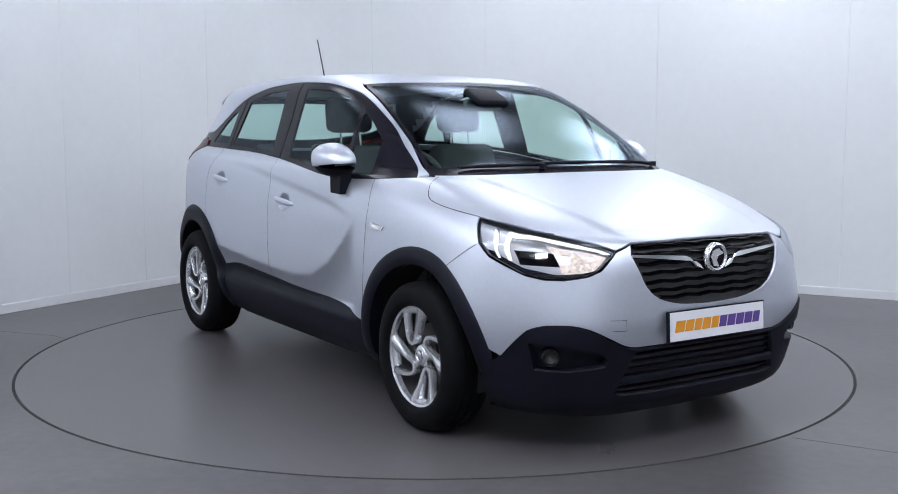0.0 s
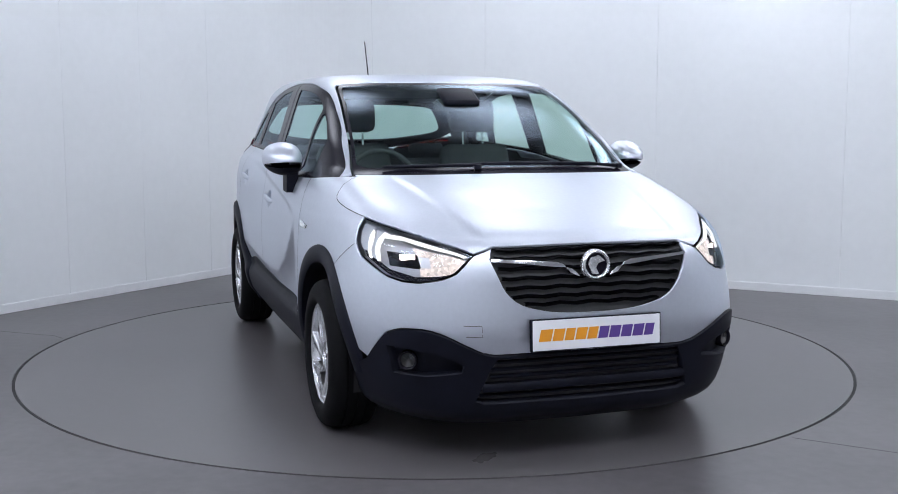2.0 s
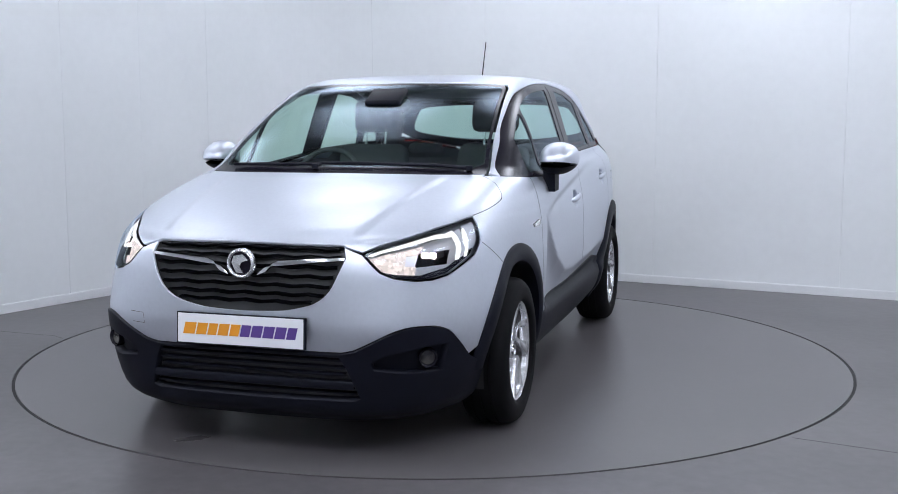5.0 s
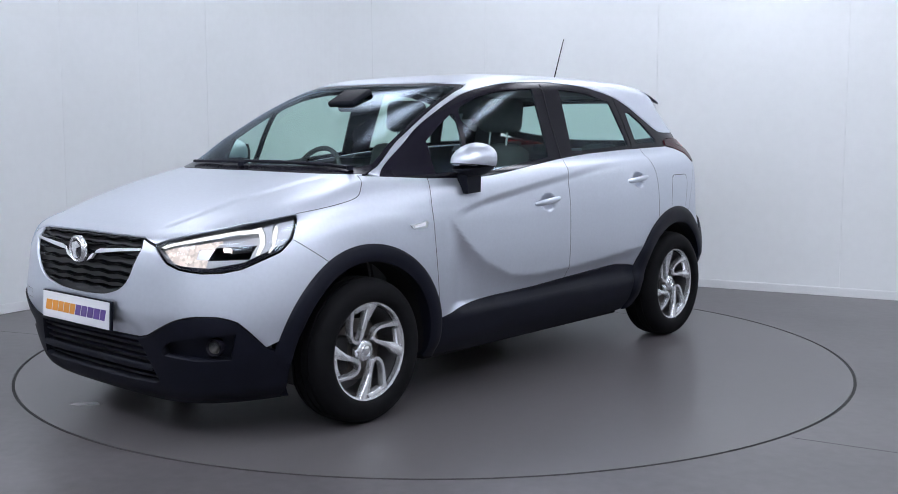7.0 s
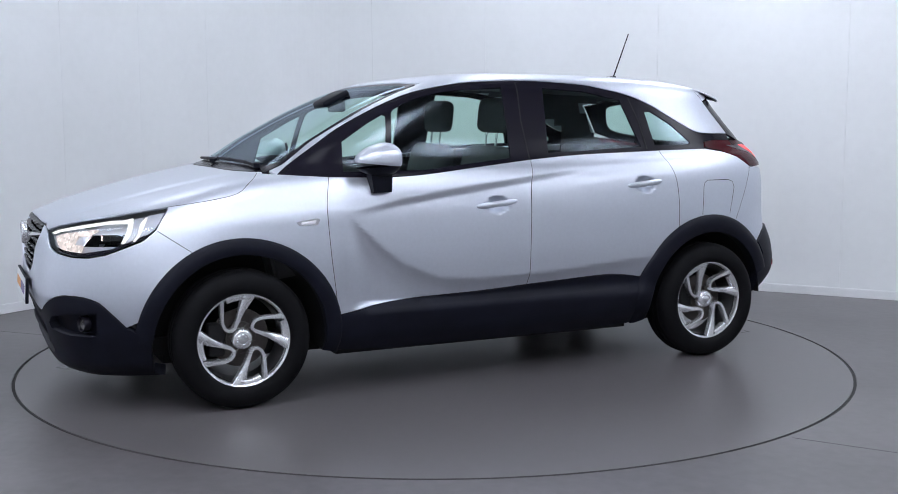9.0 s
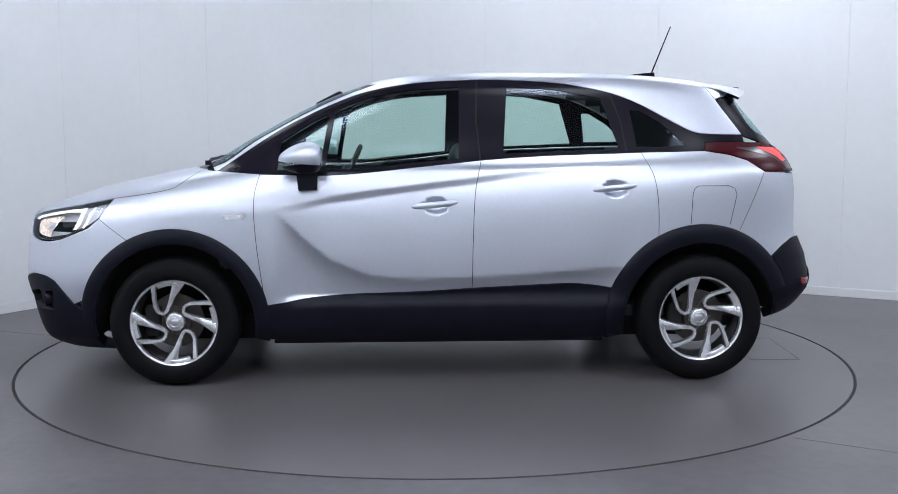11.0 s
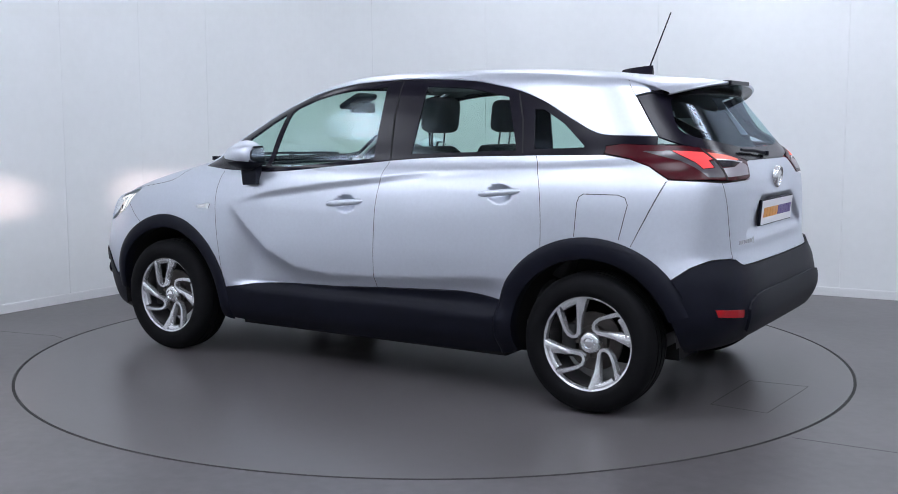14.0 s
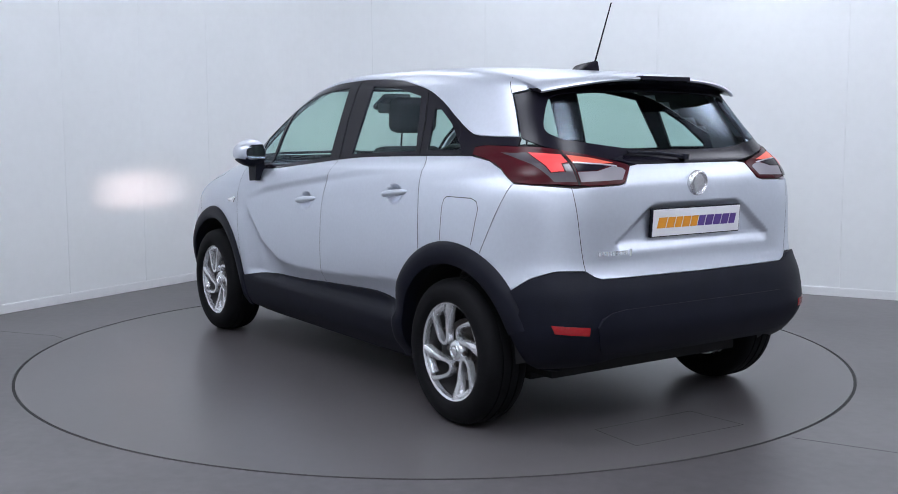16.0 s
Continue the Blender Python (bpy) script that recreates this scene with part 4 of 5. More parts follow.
def brake_mesh():
    bm = bmesh.new()
    lathe(bm, [(0.0, 0.022), (0.07, 0.022), (0.075, 0.006), (0.132, 0.006), (0.134, 0.0), (0.132, -0.006), (0.05, -0.006)], 48)
    return bm


def caliper_mesh():
    bm = bmesh.new()
    box(bm, 0.075, 0.15, -0.03, 0.035, -0.075, 0.075, 0.012)
    return bm


def bolt_mesh():
    bm = bmesh.new()
    bmesh.ops.create_cone(bm, cap_ends=True, segments=6, radius1=0.010, radius2=0.009, depth=0.016)
    bmesh.ops.rotate(bm, verts=bm.verts, cent=(0, 0, 0), matrix=Matrix.Rotation(math.pi / 2, 3, "X"))
    return bm


TYRE, RIM, CAP, DISC = shared("tyre", tyre_mesh(), RUBBER), shared("rim", rim_mesh(), ALLOY), shared("hub_cap", cap_mesh(), CHROME), shared("brake_disc", brake_mesh(), STEEL)
# the barrel's dark tone stands for the shade behind the spokes
BARREL = shared("rim_barrel", barrel_mesh(), mat("shaded_alloy_barrel", (0.10, 0.10, 0.105), 0.5, 0.6))
CALIPER, BOLT = shared("brake_caliper", caliper_mesh(), DARK), shared("wheel_bolt", bolt_mesh(), STEEL)
for cx in (WHEEL_F, WHEEL_R):
    for sg in (1, -1):
        w = make_wheel(cx, sg)
        for nm, me, lb in (("tyre", TYRE, "black rubber tyre with tread grooves"), ("rim", RIM, "silver alloy rim with four looped spokes"), ("hub_cap", CAP, ""), ("brake_disc", DISC, ""), ("brake_caliper", CALIPER, ""), ("rim_barrel", BARREL, "")):
            ob = new(nm, me)
            ob.parent = w
            tagged(ob, lb)
            if nm == "rim":
                ob.rotation_euler = (0, -0.3 if cx > 0 else 0.0, 0)
                ob.scale = (1.02, 1, 1.02)
        for k in range(4):
            a = math.pi * k / 2 + 0.05 + (0.3 if cx > 0 else 0.0)
            ob = new("wheel_bolt", BOLT)
            ob.parent = w
            ob.location = (0.059 * math.cos(a), 0.050, 0.059 * math.sin(a))

# grille
GRILLE_BLACK = mat("satin_black_grille", (0.001, 0.001, 0.0018), 0.16, Specular_IOR_Level=0.07)
GRILLE = [(0.10, 0.586), (0.19, 0.595), (0.29, 0.623), (0.348, 0.670), (0.380, 0.733), (0.403, 0.792), (0.385, 0.836)]
grille = panel("grille", line(("f", [(0, 0.583)] + GRILLE[:-1]), ("F", [GRILLE[-1], (0, 0.842)])), DARK, BODY, "black grille with wavy slats and chrome wings", whole=True, off=-0.045, skirt=0.02, gap=-0.004)


def slat(name, base, amp, wave, y1, thick, material, parent, out, back):
    """A wavy bar across the nose, following the nose's curve."""
    bm = bmesh.new()
    rows = []
    for i in range(-40, 41):
        y = y1 * i / 40
        z = base + amp * (abs(((abs(y) / wave) % 1) - 0.5) * 2 - 0.5)
        uv = cast("F", max(abs(y), 1e-4), z)
        p = surf(*uv)
        n = surf_normal(np.array([uv[0]]), np.array([uv[1]]))[0]
        n = np.array([n[0], n[1] * (1 if y >= 0 else -1), 0])
        p = np.array([p[0], y, z])
        rows.append([bm.verts.new(tuple(p + n * o + np.array([0, 0, h]))) for o, h in ((back, -thick), (out, -thick), (out + 0.003, -thick * 0.6), (out + 0.005, thick * 0.45), (out + 0.001, thick), (back, thick))])
    for r, s in zip(rows, rows[1:]):
        for j in range(5):
            bm.faces.new((r[j], s[j], s[j + 1], r[j + 1]))
    bmesh.ops.recalc_face_normals(bm, faces=bm.faces)
    return part(name, bm, material, parent)


for z, y1 in ((0.822, 0.375), (0.790, 0.385), (0.755, 0.375), (0.720, 0.362), (0.685, 0.348), (0.652, 0.325), (0.622, 0.275)):
    slat("slat", z, 0.006, 0.13, y1, 0.0058, GRILLE_BLACK, grille, -0.012, -0.04)
for sg in (1, -1):
    panel("chrome_wing", line(("F", [(0.398, 0.793), (0.27, 0.786), (0.150, 0.777), (0.125, 0.768), (0.095, 0.735), (0.062, 0.722), (0.075, 0.737), (0.095, 0.752), (0.12, 0.757), (0.15, 0.759), (0.27, 0.773), (0.398, 0.784)])),
          CHROME, grille, "chrome wing beside the round emblem", off=0.002, skirt=0.02, gap=0, mirror=sg < 0)


def emblem(x, z, r, facing, parent, tilt=0.0):
    e = new("emblem")
    e.parent = parent
    e.matrix_basis = pose(x, 0, z, 0, tilt, 90 * facing - 180 if facing > 0 else 90)
    bm = bmesh.new()
    lathe(bm, [(r * 0.76, 0.0), (r * 0.78, 0.007), (r * 0.88, 0.011), (r, 0.006), (r * 1.02, -0.012)], 48)
    part("ring", bm, ALLOY, e)
    bm = bmesh.new()
    lathe(bm, [(0.0, 0.003), (r * 0.78, 0.001)], 40)
    part("disc", bm, GLOSS_BLACK if facing > 0 else ALLOY, e)
    bm = bmesh.new()
    prism(bm, [(-0.6 * r, 0.25 * r), (-0.15 * r, 0.62 * r), (0.45 * r, 0.5 * r), (0.62 * r, 0.05 * r), (0.3 * r, -0.6 * r), (-0.2 * r, -0.65 * r), (0.05 * r, -0.2 * r), (-0.1 * r, 0.1 * r)],
          pose(0, 0.002, 0, 90), pose(0, 0.008, 0, 90))
    part("shape", bm, ALLOY, e, smooth=False)
    return e


em = emblem(2.152, 0.764, 0.056, 1, BODY)
em.matrix_basis = pose(2.150, 0, 0.764, 0, 0, -90)
em2 = emblem(-1.885, 1.035, 0.052, -1, BODY)
em2.matrix_basis = pose(-1.884, 0, 1.035, 0, 0, 90) @ pose(0, 0, 0, -6)

# lower intake
intake = panel("lower_intake", line(("F", [(0, 0.432), (0.385, 0.434), (0.41, 0.385), (0.455, 0.252), (0, 0.236)])), DARK, BODY, "black lower intake with level slats", whole=True, off=-0.05, gap=0)
for z in (0.406, 0.378, 0.350):
    slat("slat", z, 0.0, 1.0, 0.39, 0.006, BLACK_TRIM, intake, -0.01, -0.045)
slat("bumper_bar", 0.312, 0.0, 1.0, 0.42, 0.015, BLACK_TRIM, intake, 0.006, -0.045)
slat("slat", 0.276, 0.0, 1.0, 0.425, 0.005, BLACK_TRIM, intake, -0.012, -0.045)

# fog lamps in their recesses
def fog(sg):
    r = panel("fog_recess", FOG, BLACK_TRIM, BODY, "black recess with a round fog lamp", off=-0.03, gap=-0.004, mirror=sg < 0)
    lampo = new("fog_lamp")
    lampo.parent = r
    uv = cast("F", 0.670, 0.412)
    p = surf(*uv)
    lampo.matrix_basis = pose(p[0] - 0.022, sg * p[1], p[2], 0, 0, -90 + sg * 22)
    bm = bmesh.new()
    lathe(bm, [(0.026, 0.0), (0.029, 0.016), (0.033, 0.018), (0.036, 0.014), (0.037, -0.012)], 32)
    part("bezel", bm, GLOSS_BLACK, lampo)
    bm = bmesh.new()
    lathe(bm, [(0.0, 0.014), (0.014, 0.012), (0.027, 0.006)], 32)
    part("lens", bm, LENS_CLEAR, lampo)
    bm = bmesh.new()
    lathe(bm, [(0.0, -0.016), (0.010, -0.012), (0.018, -0.002), (0.027, 0.006)], 32)
    part("reflector", bm, STEEL, lampo)


fog(1)
fog(-1)


# headlamps
def headlamp(sg):
    mr = sg < 0
    slot = [line(("F", [(0.630, 0.758), (0.742, 0.758), (0.742, 0.818), (0.630, 0.818), (0.630, 0.758)]))]
    h = panel("headlamp", HEAD_LAMP, LENS_CLEAR, BODY, "lit headlamp under a clear lens", off=0.001, gap=0.001, skirt=0.004, mirror=mr, pitch=0.02)
    panel("housing", HEAD_LAMP, LAMP_GREY, h, off=-0.055, gap=0.004, skirt=-0.052, mirror=mr, pitch=0.02, holes=slot, bare_holes=True)
    panel("reflector", line(("F", [(0.640, 0.842), (0.60, 0.830), (0.488, 0.795), (0.536, 0.752), (0.575, 0.733), (0.640, 0.730)])), LAMP_CHROME, h, "bright reflector", off=-0.042, gap=0, skirt=0.002, mirror=mr, pitch=0.015)
    panel("daytime_lamp", line(("F", [(0.478, 0.806), (0.52, 0.825), (0.60, 0.852), (0.66, 0.871)]), ("S", [(1.79, 0.872), (1.748, 0.881), (1.772, 0.805), (1.80, 0.768), (1.812, 0.768), (1.786, 0.815), (1.772, 0.862)]),
                               ("F", [(0.66, 0.861), (0.60, 0.842), (0.52, 0.816), (0.492, 0.803)])), DRL_GLOW, h, "white lit daytime strip", off=-0.014, gap=0, skirt=0.01, mirror=mr, pitch=0.02)
    panel("daytime_hook", line(("S", [(1.700, 0.884), (1.692, 0.885), (1.738, 0.798), (1.758, 0.775), (1.764, 0.777), (1.742, 0.806)])), DRL_GLOW, h, "white lit daytime strip", off=-0.014, gap=0, skirt=0.01, mirror=mr, pitch=0.02)
    panel("dipped_beam", line(("F", [(0.646, 0.848), (0.600, 0.834), (0.55, 0.819), (0.486, 0.797), (0.535, 0.749), (0.572, 0.730), (0.646, 0.722), (0.646, 0.760), (0.610, 0.762), (0.610, 0.804), (0.646, 0.806)])), BEAM_GLOW, h, "lit dipped beam reflector", off=-0.034, gap=0, mirror=mr, pitch=0.015)
    for outline in ([(1.612, 0.906), (1.688, 0.893), (1.734, 0.800), (1.700, 0.806), (1.670, 0.832), (1.640, 0.873)], [(1.706, 0.887), (1.744, 0.880), (1.767, 0.806), (1.790, 0.774), (1.768, 0.781), (1.747, 0.809)]):
        panel("inner_trim", line(("S", outline)), LAMP_GREY, h, "pale inner trim", off=-0.018, gap=0, skirt=0.004, mirror=mr, pitch=0.015)
    panel("lower_bezel", line(("F", [(0.532, 0.744), (0.573, 0.724), (0.64, 0.709), (0.69, 0.709)]), ("S", [(1.866, 0.721), (1.72, 0.784), (1.672, 0.826), (1.69, 0.822), (1.735, 0.796), (1.855, 0.744)]), ("F", [(0.66, 0.724), (0.580, 0.733)])), GLOSS_BLACK, h, "black lower bezel", off=-0.028, gap=0, skirt=0.004, mirror=mr, pitch=0.015)
    # the beam's source, deep in a dark baffle added to let out a low wide beam
    bx, by, bz = 1.872, sg * 0.645, 0.782
    bm = bmesh.new()
    q = [bm.verts.new((bx - 0.09, by + y, bz + z)) for y, z in ((-0.016, -0.004), (0.016, -0.004), (0.016, 0.004), (-0.016, 0.004))]
    bm.faces.new(q)
    part("beam_source", bm, MAIN_BEAM, h, "lit main beam source", smooth=False)
    bm = bmesh.new()
    for y0, y1, z0, z1 in ((-0.031, 0.031, 0.009, 0.012), (-0.031, 0.031, -0.012, -0.009), (-0.031, -0.028, -0.009, 0.009), (0.028, 0.031, -0.009, 0.009)):
        box(bm, bx - 0.095, bx, by + y0, by + y1, bz + z0, bz + z1)
    box(bm, bx - 0.098, bx - 0.095, by - 0.031, by + 0.031, bz - 0.012, bz + 0.012)
    part("beam_baffle", bm, DARK, h, smooth=False)


headlamp(1)
headlamp(-1)


# plates: the print is drawn as slanted blocks in its two colours
def number_plate(x, z, facing, lean, parent):
    pl = new("number_plate")
    pl.parent = parent
    pl.matrix_basis = pose(x, 0, z, 0, lean, 0 if facing > 0 else 180)
    bm = bmesh.new()
    box(bm, -0.010, 0.004, -0.267, 0.267, -0.060, 0.060, 0.003)
    part("holder", bm, BLACK_TRIM, pl, "dark plate holder", smooth=False)
    bm = bmesh.new()
    box(bm, 0.0045, 0.007, -0.260, 0.260, -0.0555, 0.0555, 0.001)
    part("plate_sheet", bm, PLATE, pl, "white plate sheet", smooth=False)
    widths = [1.25, 1.1, 0.95, 1.1, 1.0, 1.0, 1.1, 1.1, 1.1, 0.95]
    unit = 0.465 / (sum(widths) + 0.16 * 9)
    y = -0.232
    for i, w in enumerate(widths):
        bm = bmesh.new()
        a, b = y, y + w * unit
        o = [(a - 0.005, -0.022), (b - 0.005, -0.022), (b + 0.005, 0.022), (a + 0.005, 0.022)]
        m = Matrix(((0, 0, 1, 0.0071), (1, 0, 0, 0), (0, 1, 0, 0), (0, 0, 0, 1)))
        prism(bm, o, m, Matrix.Translation((0.0012, 0, 0)) @ m)
        part("print_block", bm, ORANGE if i < 5 else PURPLE, pl, smooth=False)
        y = b + 0.16 * unit


number_plate(2.166, 0.513, 1, -3, BODY)
number_plate(-1.880, 0.878, -1, 4, BODY)


# door mirrors
def mirror(sg):
    root = new("door_mirror")
    root.parent = BODY
    for nm, material, keep in (("mirror_cap", PAINT, 1), ("mirror_base", BLACK_TRIM, -1)):
        bm = bmesh.new()
        bmesh.ops.create_uvsphere(bm, u_segments=40, v_segments=28, radius=1)
        for v in bm.verts:
            x, y, z = v.co
            reach = 0.135 if x > 0 else 0.075
            tall = 0.078 * (1.0 - 0.20 * max(y, 0)) * (1.0 - 0.30 * max(x, 0))
            v.co = Vector((0.635 + reach * math.copysign(abs(x) ** 0.8, x) - 0.025 * (y + 1) * 0.5 + 0.02, 0.902 + 0.092 * math.copysign(abs(y) ** 0.8, y) * (1.0 - 0.15 * max(x, 0)),
                           1.118 + tall * math.copysign(abs(z) ** 0.8, z) - 0.012 * max(x, 0) + 0.006 * y))
        cut = 1.090
        bmesh.ops.bisect_plane(bm, geom=[*bm.verts, *bm.edges, *bm.faces], plane_co=(0.63, 0, cut), plane_no=(0.10, 0, -keep if keep > 0 else 1), clear_outer=True)
        bmesh.ops.bisect_plane(bm, geom=[*bm.verts, *bm.edges, *bm.faces], plane_co=(0.570, 0, 0), plane_no=(-1, 0, 0), clear_outer=True)
        if keep < 0:
            foot = [(0.600, 0.965), (0.690, 0.960), (0.705, 1.075), (0.595, 1.075)]
            m0 = Matrix(((1, 0, 0, 0), (0, 0, 1, 0.835), (0, 1, 0, 0), (0, 0, 0, 1)))
            prism(bm, foot, m0, Matrix.Translation((-0.005, 0.055, 0)) @ m0)
        if sg < 0:
            bmesh.ops.scale(bm, vec=(1, -1, 1), verts=bm.verts)
            bmesh.ops.reverse_faces(bm, faces=bm.faces)
        part(nm, bm, material, root, "silver mirror cap" if keep > 0 else "black mirror foot")
    bm = bmesh.new()
    prism(bm, [(0.848, 1.085), (0.925, 1.085), (0.95, 1.105), (0.945, 1.14), (0.915, 1.158), (0.86, 1.160), (0.846, 1.13)], Matrix(((0, 0, 1, 0.571), (sg, 0, 0, 0), (0, 1, 0, 0), (0, 0, 0, 1))), Matrix(((0, 0, 1, 0.566), (sg, 0, 0, 0), (0, 1, 0, 0), (0, 0, 0, 1))))
    part("mirror_glass", bm, CHROME, root, smooth=False)
    bm = bmesh.new()
    prism(bm, [(0.841, 1.078), (0.93, 1.078), (0.958, 1.102), (0.955, 1.145), (0.92, 1.166), (0.855, 1.168), (0.838, 1.13)], Matrix(((0, 0, 1, 0.580), (sg, 0, 0, 0), (0, 1, 0, 0), (0, 0, 0, 1))), Matrix(((0, 0, 1, 0.5715), (sg, 0, 0, 0), (0, 1, 0, 0), (0, 0, 0, 1))))
    part("mirror_back", bm, BLACK_TRIM, root, smooth=False)


mirror(1)
mirror(-1)


# door handles
def handle(hx, hz, rise, parents):
    def build(bm):
        rows = []
        for i in range(25):
            s = i / 24 * 2 - 1
            x = hx + 0.008 - 0.118 * s
            z = hz + 0.004 + rise * s
            uv = cast("S", x, hz + 0.055)
            y = surf(*uv)[1] + 0.0 + 0.024 * (1 - abs(s) ** 4)
            hgt = 0.0155 * (1 - 0.55 * abs(s) ** 3)
            rows.append([bm.verts.new((x, y + 0.010 * math.cos(a) - 0.002, z + hgt * math.sin(a))) for a in [2 * math.pi * k / 12 for k in range(12)]])
        for r, q in zip(rows, rows[1:]):
            for k in range(12):
                bm.faces.new((r[k], r[(k + 1) % 12], q[(k + 1) % 12], q[k]))
        bm.faces.new(rows[0])
        bm.faces.new(rows[-1])
        bmesh.ops.recalc_face_normals(bm, faces=bm.faces)
    both("door_handle", build, PAINT, parents, "silver pull handle")


handle(0.022, 0.886, 0.012, front_doors)
handle(-0.860, 0.965, 0.012, rear_doors)
pair("side_repeater", line(("S", [(1.055, 0.838), (0.955, 0.853), (0.943, 0.846), (0.955, 0.822), (1.04, 0.822), (1.055, 0.838)])), CHROME, wings, "clear side repeater lamp", off=0.006, gap=0, skirt=0.008)
pair("repeater_lens", line(("S", [(1.035, 0.836), (0.962, 0.846), (0.968, 0.830), (1.03, 0.827), (1.035, 0.836)])), PLATE, wings, off=0.008, gap=0, skirt=0.004)

# rear reflectors and lit tail lamps
pair("reflector", line(("R", [(0.745, 0.500), (0.625, 0.492), (0.625, 0.462), (0.735, 0.470), (0.745, 0.500)])), REFLECTOR_RED, B2, "bright red rear reflector", off=0.016, gap=0, skirt=0.01)
pair("lit_stop_lamp", line(("R", [(0.692, 1.164), (0.617, 1.156), (0.617, 1.128), (0.640, 1.123), (0.645, 1.094), (0.685, 1.090), (0.692, 1.164)])), RED_GLOW, tails, "lit red lamp", off=0.006, gap=0, skirt=0.003)
pair("lit_inner_lamp", line(("R", [(0.600, 1.155), (0.52, 1.143), (0.43, 1.123), (0.50, 1.120), (0.600, 1.127), (0.600, 1.155)])), AMBER_GLOW, tails, "dimly lit orange-red inner lamp", off=0.006, gap=0, skirt=0.003)
pair("clear_lens", line(("R", [(0.600, 1.090), (0.52, 1.092), (0.44, 1.110), (0.392, 1.102), (0.382, 1.092), (0.412, 1.058), (0.600, 1.052), (0.600, 1.090)])), CLEAR_GREY, tails, "clear grey reversing lens", off=0.006, gap=0, skirt=0.003)
pair("smoked_lens", line(("R", [(0.600, 1.122), (0.50, 1.116), (0.46, 1.112), (0.52, 1.096), (0.600, 1.094), (0.600, 1.122)])), GLOSS_BLACK, tails, "smoked lens", off=0.006, gap=0, skirt=0.003)
pair("chrome_bar", line(("R", [(0.600, 1.127), (0.50, 1.121), (0.42, 1.112), (0.42, 1.108), (0.50, 1.117), (0.600, 1.123), (0.600, 1.127)])), LAMP_CHROME, tails, "thin bright bar", off=0.008, gap=0, skirt=0.003)
pair("smoked_corner", line(("R", [(0.735, 1.162), (0.696, 1.164), (0.689, 1.086), (0.640, 1.090), (0.636, 1.118), (0.615, 1.122), (0.615, 1.052), (0.690, 1.054), (0.735, 1.162)])), SMOKE_GREY, tails, "smoked grey lens", off=0.0055, gap=0, skirt=0.003)
pair("lamp_joint", line(("R", [(0.612, 1.175), (0.606, 1.175), (0.606, 1.040), (0.612, 1.040), (0.612, 1.175)])), DARK, tails, off=0.0065, gap=0, skirt=0.003)

# spoiler
def spoiler_mesh(bm, under):
    rows = []
    for i in range(-24, 25):
        y = 0.580 * i / 24
        f = abs(y) / 0.580
        uv = cast("T", -1.375 + 0.02 * f ** 3, max(abs(y), 1e-3))
        a = surf(*uv)
        x1, z1 = -1.680 + 0.130 * f ** 3, 1.480 - 0.060 * f ** 2.4
        mid = ((a[0] + x1) / 2, (a[2] + z1) / 2 + 0.006)
        b = surf(*cast("R", max(abs(y) * 0.95, 1e-3), 1.440 - 0.02 * f ** 2))
        top = ((a[0], y, a[2] + 0.001), (mid[0], y, mid[1]), (x1, y, z1), (x1 - 0.004, y, z1 - 0.007), (x1 + 0.004, y, z1 - 0.014))
        low = ((x1 + 0.0045, y, z1 - 0.0142), ((x1 + b[0]) / 2, y, (z1 - 0.014 + b[2]) / 2), (b[0] + 0.01, y, b[2] - 0.004), (a[0], y, a[2] - 0.004))
        rows.append([bm.verts.new(q) for q in (low if under else top)])
    for r, s in zip(rows, rows[1:]):
        for j in range(len(r) - 1):
            bm.faces.new((r[j], s[j], s[j + 1], r[j + 1]))
    bmesh.ops.recalc_face_normals(bm, faces=bm.faces)


bm = bmesh.new()
spoiler_mesh(bm, False)
sp = part("spoiler", bm, PAINT, BODY, "silver roof spoiler over the rear window")
bm = bmesh.new()
spoiler_mesh(bm, True)
part("spoiler_underside", bm, GLOSS_BLACK, sp, "black underside of the spoiler")
bm = bmesh.new()
box(bm, -1.692, -1.65, -0.145, 0.145, 1.464, 1.484, 0.004)
part("high_brake_lamp", bm, GLOSS_BLACK, sp, "dark high-level brake lamp", smooth=False)

# aerial
aer = new("aerial")
aer.parent = BODY
bm = bmesh.new()
rows = []
for i in range(11):
    s = i / 10
    w, h = 0.024 * math.sin(math.pi * (0.15 + 0.75 * s)) + 0.004, 0.034 * (s ** 0.7)
    x = -1.085 - 0.165 * s
    zb = 1.538 - 0.012 * s
    rows.append([bm.verts.new((x, y, z)) for y, z in ((-w, zb), (-w * 0.7, zb + h * 0.6), (0, zb + 0.012 + h), (w * 0.7, zb + h * 0.6), (w, zb))])
for r, s in zip(rows, rows[1:]):
    for j in range(4):
        bm.faces.new((r[j], r[j + 1], s[j + 1], s[j]))
bm.faces.new(rows[0])
bm.faces.new(rows[-1])
bmesh.ops.recalc_face_normals(bm, faces=bm.faces)
part("aerial_base", bm, GLOSS_BLACK, aer)


def rod(bm, p, q, r0, r1=None, n=10):
    p, q = Vector(p), Vector(q)
    m = (q - p).to_track_quat("Z", "Y").to_matrix().to_4x4()
    res = bmesh.ops.create_cone(bm, cap_ends=True, segments=n, radius1=r0, radius2=r1 if r1 is not None else r0, depth=(q - p).length)
    bmesh.ops.transform(bm, matrix=Matrix.Translation((p + q) / 2) @ m, verts=res["verts"])


